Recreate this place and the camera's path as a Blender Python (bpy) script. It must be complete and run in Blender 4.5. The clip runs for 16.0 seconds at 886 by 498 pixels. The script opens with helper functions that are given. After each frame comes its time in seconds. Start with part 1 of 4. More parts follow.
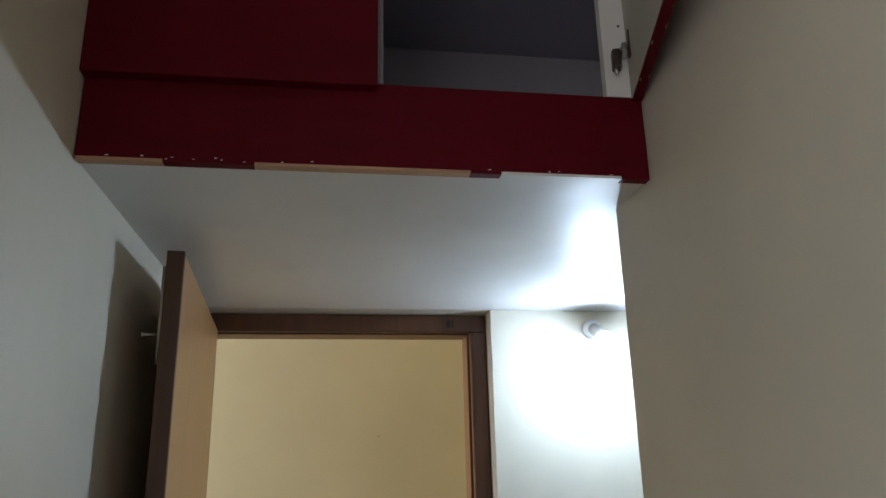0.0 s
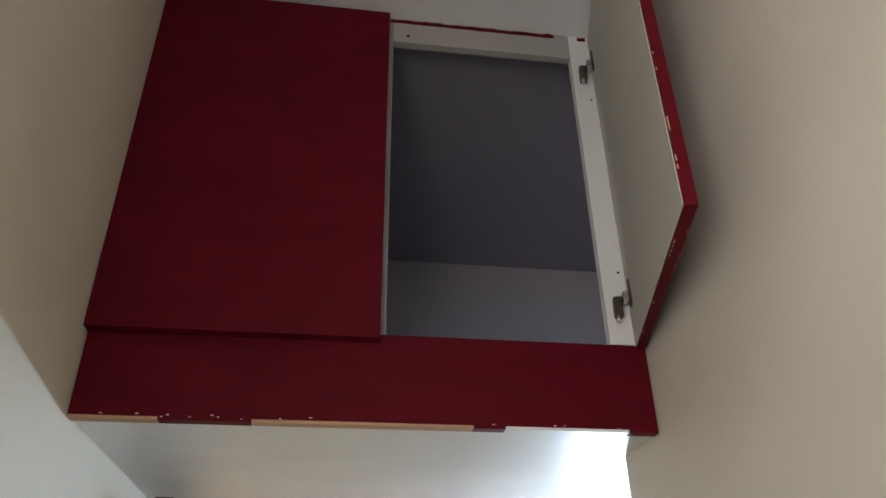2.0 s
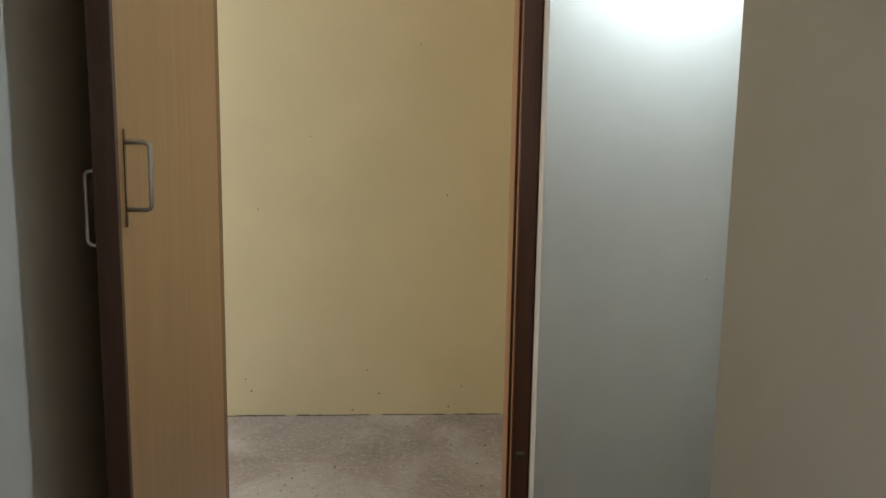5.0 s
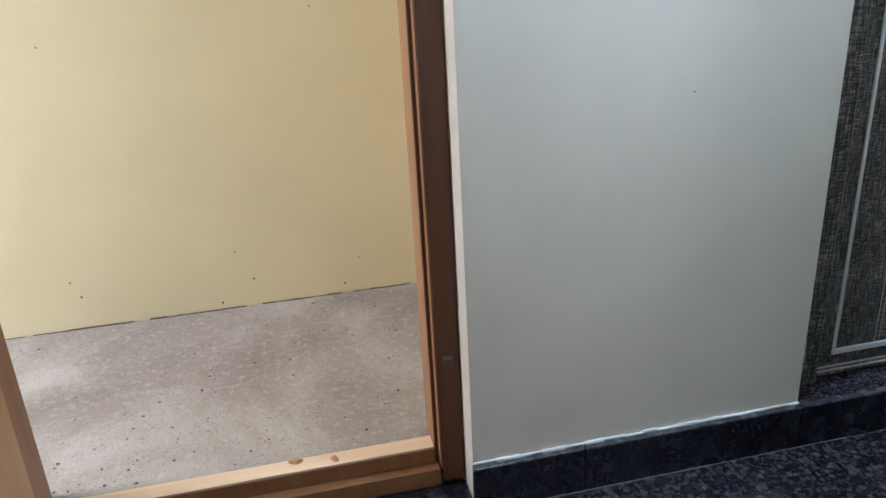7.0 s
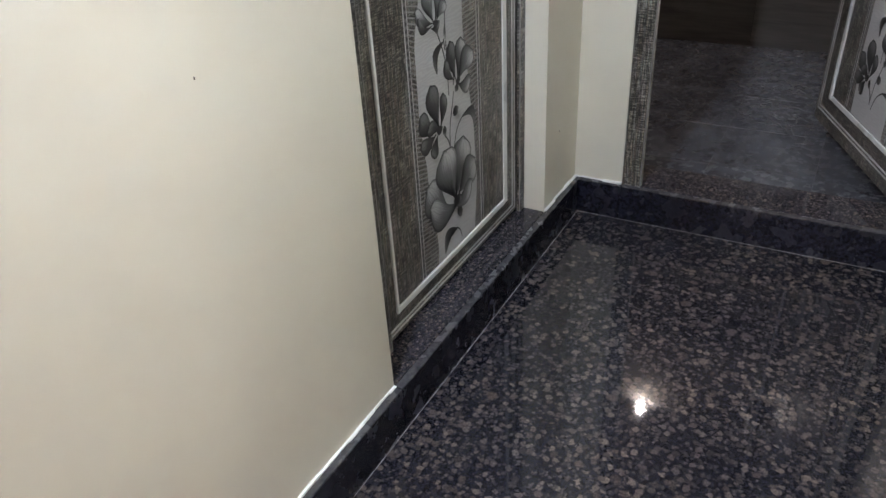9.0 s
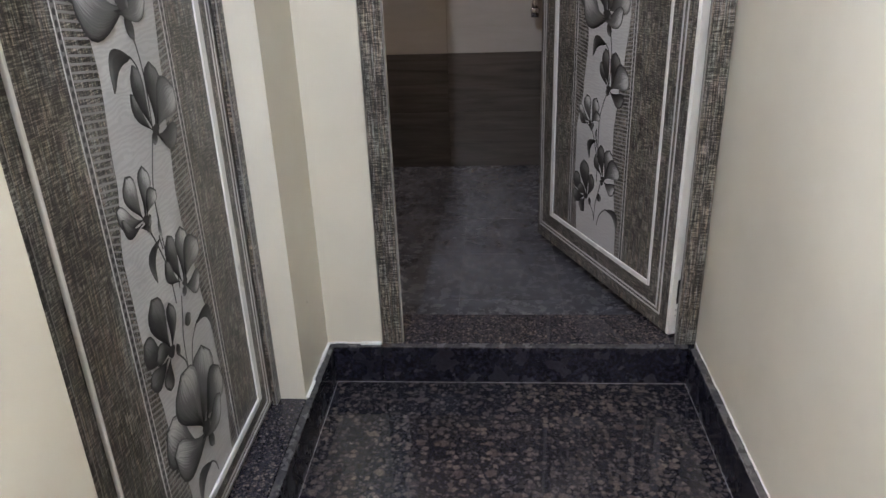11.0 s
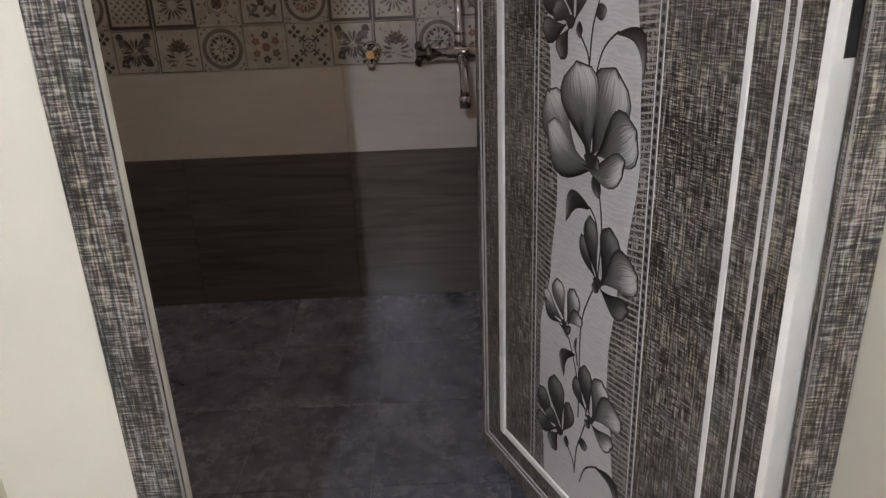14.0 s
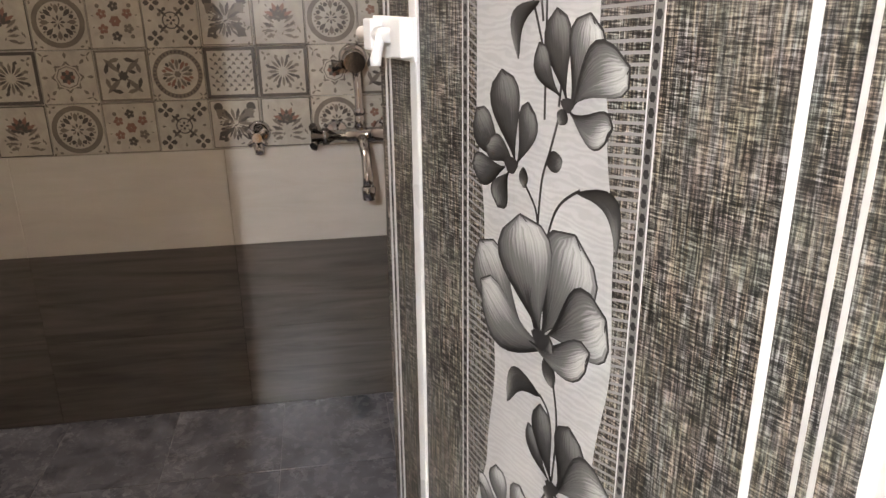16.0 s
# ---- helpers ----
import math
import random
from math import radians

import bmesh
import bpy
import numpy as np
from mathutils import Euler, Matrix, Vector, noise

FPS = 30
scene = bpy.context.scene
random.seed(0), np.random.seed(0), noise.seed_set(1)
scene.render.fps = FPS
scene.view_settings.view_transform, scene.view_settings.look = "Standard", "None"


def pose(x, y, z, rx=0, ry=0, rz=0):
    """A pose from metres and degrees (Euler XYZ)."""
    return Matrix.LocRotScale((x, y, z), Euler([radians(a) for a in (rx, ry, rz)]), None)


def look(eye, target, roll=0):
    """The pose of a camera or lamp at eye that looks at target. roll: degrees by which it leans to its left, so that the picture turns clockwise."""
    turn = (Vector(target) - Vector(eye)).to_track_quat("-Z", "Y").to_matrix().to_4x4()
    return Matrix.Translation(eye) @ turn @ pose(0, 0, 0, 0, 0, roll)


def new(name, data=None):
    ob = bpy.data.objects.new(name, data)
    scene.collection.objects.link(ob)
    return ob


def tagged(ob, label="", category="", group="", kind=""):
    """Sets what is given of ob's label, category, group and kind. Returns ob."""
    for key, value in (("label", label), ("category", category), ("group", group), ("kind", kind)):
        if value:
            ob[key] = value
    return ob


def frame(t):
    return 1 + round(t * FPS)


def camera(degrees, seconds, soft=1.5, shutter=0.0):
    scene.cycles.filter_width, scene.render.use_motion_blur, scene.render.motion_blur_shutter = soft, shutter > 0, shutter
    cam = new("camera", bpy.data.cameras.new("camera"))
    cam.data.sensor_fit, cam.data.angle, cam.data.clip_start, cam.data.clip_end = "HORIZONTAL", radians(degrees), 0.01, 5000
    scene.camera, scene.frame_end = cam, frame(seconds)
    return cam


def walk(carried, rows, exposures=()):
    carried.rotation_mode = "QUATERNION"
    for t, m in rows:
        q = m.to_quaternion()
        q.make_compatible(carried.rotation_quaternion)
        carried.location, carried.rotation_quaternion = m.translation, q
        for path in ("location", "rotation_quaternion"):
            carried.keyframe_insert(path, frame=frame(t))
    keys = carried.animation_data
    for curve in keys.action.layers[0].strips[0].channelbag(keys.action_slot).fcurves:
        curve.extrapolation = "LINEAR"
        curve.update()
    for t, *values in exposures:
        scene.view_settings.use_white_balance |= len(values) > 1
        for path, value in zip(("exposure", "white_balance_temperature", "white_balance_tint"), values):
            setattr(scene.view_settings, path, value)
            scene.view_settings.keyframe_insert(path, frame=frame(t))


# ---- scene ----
cam = camera(62.4, 16.0)
PATH = [
    (0, (-0.551, -2.502, 1.585), (-0.259, -0.611, 2.166), -1.3),
    (0.5, (-0.554, -2.519, 1.627), (-0.265, -0.714, 2.436), -1.7),
    (1, (-0.551, -2.529, 1.673), (-0.274, -0.764, 2.574), -1.2),
    (1.5, (-0.553, -2.537, 1.7), (-0.283, -0.81, 2.672), -1.1),
    (2, (-0.553, -2.545, 1.732), (-0.289, -0.838, 2.74), -1.0),
    (2.3, (-0.544, -2.549, 1.736), (-0.292, -0.861, 2.776), -0.9),
    (2.5, (-0.537, -2.544, 1.731), (-0.294, -0.84, 2.748), -0.8),
    (3, (-0.502, -2.506, 1.677), (-0.294, -0.695, 2.5), -0.4),
    (3.5, (-0.452, -2.453, 1.587), (-0.3, -0.522, 2.088), 0.4),
    (4, (-0.432, -2.389, 1.473), (-0.318, -0.404, 1.685), 0.8),
    (4.2, (-0.434, -2.362, 1.456), (-0.329, -0.366, 1.548), 1.0),
    (4.5, (-0.461, -2.271, 1.424), (-0.329, -0.278, 1.335), 1.2),
    (4.7, (-0.452, -2.198, 1.371), (-0.324, -0.21, 1.197), 0.9),
    (6.8, (-0.314, -1.464, 1.187), (-0.0220, 0.4052, 0.5387), -2.98),
    (7, (-0.331, -1.363, 1.193), (0.0547, 0.4648, 0.4786), -3.14),
    (7.5, (-0.345, -1.200, 1.209), (0.2519, 0.5153, 0.3727), -4.25),
    (8, (-0.297, -1.039, 1.227), (0.5675, 0.4872, 0.2664), -5.35),
    (8.5, (-0.230, -0.852, 1.209), (0.9770, 0.3829, 0.2003), -4.83),
    (9, (-0.139, -0.731, 1.219), (1.3298, 0.1342, 0.1742), -3.45),
    (9.5, (-0.135, -0.615, 1.206), (1.5181, -0.1186, 0.1958), -3.62),
    (10, (-0.093, -0.554, 1.214), (1.6455, -0.2734, 0.2664), -3.41),
    (10.2, (-0.037, -0.538, 1.222), (1.7235, -0.2969, 0.3051), -3.10),
    (12.5, (0.650, -0.452, 1.238), (2.5085, -0.3780, 0.5032), -1.70),
    (13, (0.858, -0.516, 1.262), (2.7156, -0.4381, 0.5241), -2.05),
    (13.5, (1.046, -0.572, 1.294), (2.9064, -0.5027, 0.5639), -3.00),
    (14, (1.251, -0.549, 1.300), (3.1057, -0.5773, 0.5514), -2.24),
    (14.5, (1.397, -0.520, 1.305), (3.2359, -0.6508, 0.5288), -1.93),
    (15, (1.511, -0.533, 1.329), (3.3472, -0.7247, 0.5593), -1.56),
    (15.5, (1.581, -0.553, 1.354), (3.4203, -0.7967, 0.6065), -1.13),
    (16, (1.605, -0.557, 1.405), (3.4618, -0.8609, 0.7256), -0.65),
]
EXPOSURE = [(0, 0.05, 6100, 12), (1, 0.4, 6100, 14), (2.5, 1.2, 6300, 14), (3.0, 1.1, 6250, 14), (3.4, 0.65, 6250, 13), (4.0, 0.25, 6300, 12), (4.7, 0.15, 6400, 12), (7, 1.2, 5600, 16), (8, 1.72, 6350, 18),
            (9, 1.95, 6700, 20), (12.5, 2.05, 7050, 25), (14, 2.3, 7150, 25), (15, 3.2, 7400, 24), (16, 3.45, 7700, 22)]
walk(cam, [(t, look(eye, target, roll)) for t, eye, target, roll in PATH], exposures=EXPOSURE)

# ---- world, daylight and fill lamps ----
sky = bpy.data.worlds.new("sky")
scene.world = sky
sky.use_nodes = True
_wn = sky.node_tree.nodes
_sky = _wn.new("ShaderNodeTexSky")
_sky.sky_type = "NISHITA"
_sky.sun_disc = False
_sky.sun_elevation = radians(50)
_sky.sun_rotation = radians(60)
sky.node_tree.links.new(_sky.outputs[0], _wn["Background"].inputs[0])
_wn["Background"].inputs[1].default_value = 0.12


def area(name, m, w, h, power, colour):
    d = bpy.data.lights.new(name, "AREA")
    d.shape, d.size, d.size_y, d.energy, d.color = "RECTANGLE", w, h, power, colour
    ob = new(name, d)
    ob.matrix_world = m
    return ob


sun_d = bpy.data.lights.new("sun", "SUN")
sun_d.energy, sun_d.angle, sun_d.color = 3.0, radians(0.5), (1, 0.95, 0.88)
new("sun", sun_d).matrix_world = look((4.0, 2.3, 5.5), (0, 0, 0))
XL_IN = -1.01
HALL_LIGHT, YARD_LIGHT, BULB = 15, 72, 980
# added fill for the hall, set in an assumed opening out of view
area("hall_fill_light", look((XL_IN - 0.05, -3.4, 1.7), (0.06, -3.15, 1.75)), 1.55, 1.3, HALL_LIGHT, (1.0, 0.96, 0.90))
# area lamp standing in for sky light from the yard's open west side
area("yard_light", look((-3.1, 0.64, 1.8), (1, 0.65, 1.3)), 0.9, 2.6, YARD_LIGHT, (1.0, 0.98, 0.95))
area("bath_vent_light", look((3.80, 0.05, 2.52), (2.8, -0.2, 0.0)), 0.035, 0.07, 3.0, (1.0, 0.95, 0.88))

# ---- plan ----
FLOOR_TOP = 0.0
SLAB = 2.13            # underside of the loft slab and of the passage
CEIL = 3.17
XL, XC = -1.01, 0.061   # hall walls
YS = -1.055            # south wall of the passage
XE = 2.005               # end of the passage
XW0, XW1 = 0.853, 1.73  # recess of the closed door
LEDGE = 0.12
LOFT_Y = -1.24
YB = 1.15              # wall across the yard
XB = 3.83              # far wall of the bathroom
BATH_Z = 0.075
BS, BN = -1.1, 1.0

# ---- materials ----


class Mat:
    """A node material with short helpers."""

    def __init__(self, name, rough=0.5, metal=0.0, spec=0.5):
        self.m = bpy.data.materials.new(name)
        self.m.use_nodes = True
        self.t = self.m.node_tree
        self.b = self.t.nodes["Principled BSDF"]
        self.b.inputs["Roughness"].default_value = rough
        self.b.inputs["Metallic"].default_value = metal
        self.b.inputs["Specular IOR Level"].default_value = spec
        self.co = self.t.nodes.new("ShaderNodeTexCoord")

    def n(self, kind, **kw):
        node = self.t.nodes.new(kind)
        for k, v in kw.items():
            node.inputs[k].default_value = v
        return node

    def link(self, a, b):
        self.t.links.new(a, b)

    def coords(self, scale=(1, 1, 1), source="Object", rot=(0, 0, 0)):
        mp = self.n("ShaderNodeMapping")
        mp.inputs["Scale"].default_value = scale
        mp.inputs["Rotation"].default_value = rot
        self.link(self.co.outputs[source], mp.inputs[0])
        return mp.outputs[0]

    def noise(self, scale, detail=4, rough=0.55, co=None, dist=0.0):
        t = self.n("ShaderNodeTexNoise", Scale=scale, Detail=detail, Roughness=rough, Distortion=dist)
        self.link(co if co is not None else self.co.outputs["Object"], t.inputs["Vector"])
        return t.outputs["Fac"]

    def ramp(self, fac, *stops, interp="LINEAR"):
        r = self.n("ShaderNodeValToRGB")
        r.color_ramp.interpolation = interp
        el = r.color_ramp.elements
        while len(el) < len(stops):
            el.new(0.5)
        for e, (p, c) in zip(el, stops):
            e.position = p
            e.color = (*c, 1) if not isinstance(c, float) else (c, c, c, 1)
        self.link(fac, r.inputs[0])
        return r.outputs[0]

    def mix(self, fac, a, b, kind="MIX"):
        x = self.t.nodes.new("ShaderNodeMix")
        x.data_type, x.blend_type = "RGBA", kind
        for i, v in ((0, fac), (6, a), (7, b)):
            if isinstance(v, (int, float)):
                x.inputs[i].default_value = v if i == 0 else (v, v, v, 1)
            elif isinstance(v, tuple):
                x.inputs[i].default_value = (*v, 1)
            else:
                self.link(v, x.inputs[i])
        return x.outputs[2]

    def math(self, op, a, b=0.0, c=0.0):
        x = self.t.nodes.new("ShaderNodeMath")
        x.operation = op
        for i, v in enumerate((a, b, c)):
            if isinstance(v, (int, float)):
                x.inputs[i].default_value = v
            else:
                self.link(v, x.inputs[i])
        return x.outputs[0]

    def colour(self, c):
        if isinstance(c, tuple):
            self.b.inputs["Base Color"].default_value = (*c, 1)
        else:
            self.link(c, self.b.inputs["Base Color"])
        return self

    def roughness(self, c):
        self.link(c, self.b.inputs["Roughness"])
        return self

    def bump(self, h, strength=0.2, dist=0.002):
        bn = self.n("ShaderNodeBump", Strength=strength, Distance=dist)
        self.link(h, bn.inputs["Height"])
        self.link(bn.outputs[0], self.b.inputs["Normal"])
        return self


def paint(name, base, rough=0.45, dirt=0.06, grain=0.15, under=None):
    m = Mat(name, rough)
    big = m.noise(1.3, 4)
    fine = m.noise(14, 5)
    dark = tuple(c * (1 - dirt * 2.2) for c in base)
    light = tuple(min(1, c * (1 + dirt * 0.4)) for c in base)
    a = m.ramp(big, (0.3, dark), (0.65, light))
    col = m.mix(m.math("MULTIPLY", fine, 0.25), a, tuple(c * 0.86 for c in base))
    m.colour(col)
    wave = m.noise(5, 2)
    m.bump(m.math("ADD", m.math("MULTIPLY", wave, 4.0), m.math("MULTIPLY", m.noise(120, 3), grain)), 0.35, 0.003)
    m.roughness(m.ramp(m.noise(3, 3), (0.3, rough - 0.08), (0.7, rough + 0.1)))
    return m.m


CREAM = paint("cream_wall_paint", (0.66, 0.615, 0.515), 0.42)
WHITE = paint("white_ceiling_paint", (0.80, 0.79, 0.78), 0.5)
YELLOW = paint("yellow_wall_paint", (0.68, 0.565, 0.315), 0.6, 0.05)
BEAD_WHITE = paint("white_gloss_lacquer", (0.66, 0.66, 0.645), 0.3, 0.02, 0.02)
# white head board, greyed so the dim light is in its colour
LOFT_HEAD_DIM = paint("loft_head_dim_paint", (0.40, 0.385, 0.36), 0.7)
SHUTTER_WHITE = paint("matt_shutter_lining", (0.56, 0.54, 0.47), 0.7, 0.04, 0.02)
# dark grey-violet that carries the shade inside the loft
LOFT_SHADE = paint("loft_shade_paint", (0.29, 0.27, 0.30), 0.7)


def red_paint():
    m = Mat("dark_red_enamel", 0.55, 0.0, 0.12)
    n = m.noise(6, 4, co=m.coords((1, 1, 3)))
    m.colour(m.ramp(n, (0.3, (0.086, 0.0014, 0.007)), (0.7, (0.112, 0.0019, 0.010))))
    m.bump(m.noise(60, 4, co=m.coords((3, 3, 0.3))), 0.12, 0.001)
    m.roughness(m.ramp(m.noise(9), (0.3, 0.5), (0.7, 0.65)))
    return m.m


RED = red_paint()


def wood(name, a, b, rough=0.4, axis=2, scale=1.0):
    m = Mat(name, rough)
    st = [26 * scale] * 3
    st[axis] = 1.6 * scale
    co = m.coords(tuple(st))
    g = m.noise(1.0, 6, 0.6, co, 0.6)
    st2 = [150] * 3
    st2[axis] = 5
    f = m.noise(1.0, 3, 0.6, m.coords(tuple(st2)))
    c = m.ramp(g, (0.32, a), (0.68, b))
    m.colour(m.mix(m.math("MULTIPLY", f, 0.35), c, tuple(v * 0.6 for v in a)))
    m.bump(f, 0.15, 0.0008)
    return m.m


FRAME_WOOD = wood("dark_brown_timber", (0.070, 0.022, 0.007), (0.115, 0.040, 0.012), 0.45)
LEAF_WOOD = wood("light_oak_laminate", (0.38, 0.195, 0.075), (0.46, 0.25, 0.10), 0.38)
LEAF_EDGE = wood("dark_edge_timber", (0.060, 0.022, 0.010), (0.10, 0.040, 0.017), 0.5)
SILL_WOOD = wood("raw_pale_timber", (0.60, 0.42, 0.25), (0.70, 0.52, 0.34), 0.5, 0)
LIP_WOOD = wood("bare_timber_edge", (0.42, 0.22, 0.12), (0.60, 0.38, 0.24), 0.6, 0)


def granite(name="polished_dark_granite", size=1.0, tone=1.0):
    """Blue-black matrix crowded with rounded grey-brown crystals of mixed size."""
    m = Mat(name, 0.06)
    wt = m.n("ShaderNodeTexNoise", Scale=70.0 / size, Detail=4.0, Roughness=0.65)
    m.link(m.coords((1, 1, 1)), wt.inputs["Vector"])
    sc = m.n("ShaderNodeVectorMath")
    sc.operation = "SCALE"
    sc.inputs["Scale"].default_value = 0.016 * size
    m.link(wt.outputs["Color"], sc.inputs[0])
    wob = m.n("ShaderNodeVectorMath")
    m.link(m.coords((1, 1, 1)), wob.inputs[0])
    m.link(sc.outputs[0], wob.inputs[1])

    def grains(scale, share, radius):
        v = m.n("ShaderNodeTexVoronoi", Scale=scale / size, Randomness=1.0)
        m.link(wob.outputs[0], v.inputs["Vector"])
        cell = m.n("ShaderNodeSeparateColor")
        m.link(v.outputs["Color"], cell.inputs[0])
        chosen = m.ramp(cell.outputs[0], (1 - share - 0.02, 0.0), (1 - share + 0.02, 1.0))
        inside = m.ramp(v.outputs["Distance"], (radius * 0.7, 1.0), (radius, 0.0))
        return m.math("MULTIPLY", chosen, inside), cell.outputs[1]
    k = tone
    base = m.ramp(m.noise(110 / size, 5, 0.7), (0.35, (0.006 * k, 0.007 * k, 0.013 * k)), (0.6, (0.024 * k, 0.024 * k, 0.034 * k)), (0.75, (0.060 * k, 0.054 * k, 0.056 * k)))
    fine, fc = grains(120, 0.55, 0.62)
    mid, mc = grains(68, 0.42, 0.60)
    big, bc = grains(30, 0.10, 0.42)
    c = m.mix(fine, base, m.ramp(fc, (0.1, (0.028 * k, 0.026 * k, 0.030 * k)), (0.9, (0.085 * k, 0.074 * k, 0.070 * k))))
    c = m.mix(mid, c, m.ramp(mc, (0.1, (0.044 * k, 0.038 * k, 0.037 * k)), (0.9, (0.130 * k, 0.108 * k, 0.094 * k))))
    c = m.mix(m.math("MULTIPLY", big, 0.7), c, m.ramp(bc, (0.1, (0.080 * k, 0.062 * k, 0.052 * k)), (0.9, (0.14 * k, 0.112 * k, 0.094 * k))))
    speck = m.ramp(m.noise(240 / size, 4, 0.75), (0.38, (0.55, 0.55, 0.58)), (0.64, (1.45, 1.42, 1.38)))
    c = m.mix(1.0, c, speck, "MULTIPLY")
    cloud = m.ramp(m.noise(4, 4), (0.35, (0.75, 0.77, 0.86)), (0.68, (1.2, 1.15, 1.1)))
    m.colour(m.mix(1.0, c, cloud, "MULTIPLY"))
    m.roughness(m.ramp(m.noise(6, 5), (0.35, 0.015), (0.7, 0.05)))
    return m.m


GRANITE = granite(size=1.12, tone=0.9)
THRESHOLD_STONE = granite("fine_dark_granite", 0.5, 1.25)


def skirting_stone():
    """Blue-black polished stone with a dusty, worn upper edge."""
    m = Mat("black_granite_skirting", 0.2)
    c = m.ramp(m.noise(90, 4), (0.4, (0.006, 0.0065, 0.012)), (0.65, (0.020, 0.020, 0.031)), (0.8, (0.075, 0.072, 0.082)))
    up = m.n("ShaderNodeSeparateXYZ")
    m.link(m.co.outputs["Object"], up.inputs[0])
    edge = m.ramp(m.math("ADD", up.outputs[2], m.math("MULTIPLY", m.noise(45, 5), 0.012)), (0.1215, 0.0), (0.1265, 0.7))
    dust = m.ramp(m.noise(60, 5, 0.7), (0.35, (0.055, 0.054, 0.060)), (0.7, (0.15, 0.145, 0.14)))
    m.colour(m.mix(edge, m.mix(m.ramp(m.noise(12, 5), (0.5, 0.0), (0.75, 0.12)), c, (0.05, 0.05, 0.056)), dust))
    m.roughness(m.ramp(m.noise(20, 4), (0.35, 0.12), (0.65, 0.34)))
    return m.m


SKIRT = skirting_stone()


def cement():
    m = Mat("rough_grey_cement", 0.9)
    a = m.ramp(m.noise(2.2, 6, 0.6, None, 0.6), (0.32, (0.17, 0.14, 0.11)), (0.5, (0.24, 0.205, 0.165)), (0.66, (0.33, 0.295, 0.25)))
    spots = m.ramp(m.noise(45, 5), (0.52, 0.0), (0.72, 0.6))
    pits = m.ramp(m.noise(140, 2), (0.28, 0.75), (0.4, 0.0))
    c = m.mix(spots, a, (0.38, 0.34, 0.27))
    m.colour(m.mix(pits, c, (0.10, 0.08, 0.06)))
    m.bump(m.math("ADD", m.noise(30, 6), m.noise(160, 3)), 0.5, 0.004)
    return m.m


CEMENT = cement()


def tile_mat(name, a, b, rough=0.25, streak=(1, 1, 1), veins=0.0):
    m = Mat(name, rough)
    g = m.n("ShaderNodeObjectInfo")
    off = m.n("ShaderNodeVectorMath")
    m.link(m.coords(streak), off.inputs[0])
    m.link(g.outputs["Random"], off.inputs[1])
    n = m.noise(3.0, 6, 0.6, off.outputs[0], 0.8)
    c = m.ramp(n, (0.3, a), (0.7, b))
    if veins:
        v = m.ramp(m.noise(5.0, 5, 0.5, off.outputs[0], 2.0), (0.42, 0.0), (0.5, veins), (0.58, 0.0))
        c = m.mix(v, c, (0.22, 0.23, 0.25))
    m.colour(c)
    m.roughness(m.ramp(m.noise(30, 4), (0.3, rough - 0.02), (0.7, rough + 0.04)))
    return m.m




def slate_tile():
    """Cloudy blue-grey tile with pale curling wisps."""
    m = Mat("slate_grey_floor_tile", 0.3)
    g = m.n("ShaderNodeObjectInfo")
    off = m.n("ShaderNodeVectorMath")
    m.link(m.coords((1.3, 1.0, 1)), off.inputs[0])
    m.link(g.outputs["Random"], off.inputs[1])
    co = off.outputs[0]
    c = m.ramp(m.noise(7.0, 6, 0.6, co, 1.2), (0.32, (0.030, 0.031, 0.037)), (0.68, (0.092, 0.096, 0.112)))
    wisp = m.ramp(m.noise(13.0, 5, 0.55, co, 2.4), (0.47, 0.0), (0.51, 1.0), (0.56, 0.0))
    patch = m.ramp(m.noise(6.0, 3, 0.5, co), (0.45, 0.0), (0.65, 0.5))
    m.colour(m.mix(m.math("MULTIPLY", wisp, patch), c, (0.28, 0.285, 0.31)))
    m.roughness(m.ramp(m.noise(30, 4), (0.3, 0.2), (0.7, 0.32)))
    return m.m


BATH_FLOOR = slate_tile()
DARK_TILE = tile_mat("dark_wood_look_tile", (0.060, 0.051, 0.045), (0.130, 0.113, 0.100), 0.2, (1, 0.5, 7))
LIGHT_TILE = tile_mat("pale_beige_tile", (0.44, 0.40, 0.355), (0.49, 0.45, 0.405), 0.22, (1, 1, 5))
PATTERN_BASE = tile_mat("printed_tile_base", (0.30, 0.27, 0.23), (0.42, 0.38, 0.33), 0.3, (6, 6, 6))
PRINT_DARK = tile_mat("printed_tile_dark", (0.035, 0.028, 0.024), (0.06, 0.05, 0.042), 0.3, (6, 6, 6))
PRINT_MID = tile_mat("printed_tile_mid", (0.10, 0.083, 0.068), (0.15, 0.125, 0.10), 0.3, (6, 6, 6))
PRINT_RED = tile_mat("printed_tile_russet", (0.16, 0.075, 0.05), (0.2, 0.10, 0.07), 0.3, (6, 6, 6))
GROUT = paint("grey_grout", (0.12, 0.11, 0.10), 0.8)
FLOOR_GROUT = paint("pale_floor_grout", (0.17, 0.17, 0.18), 0.8)


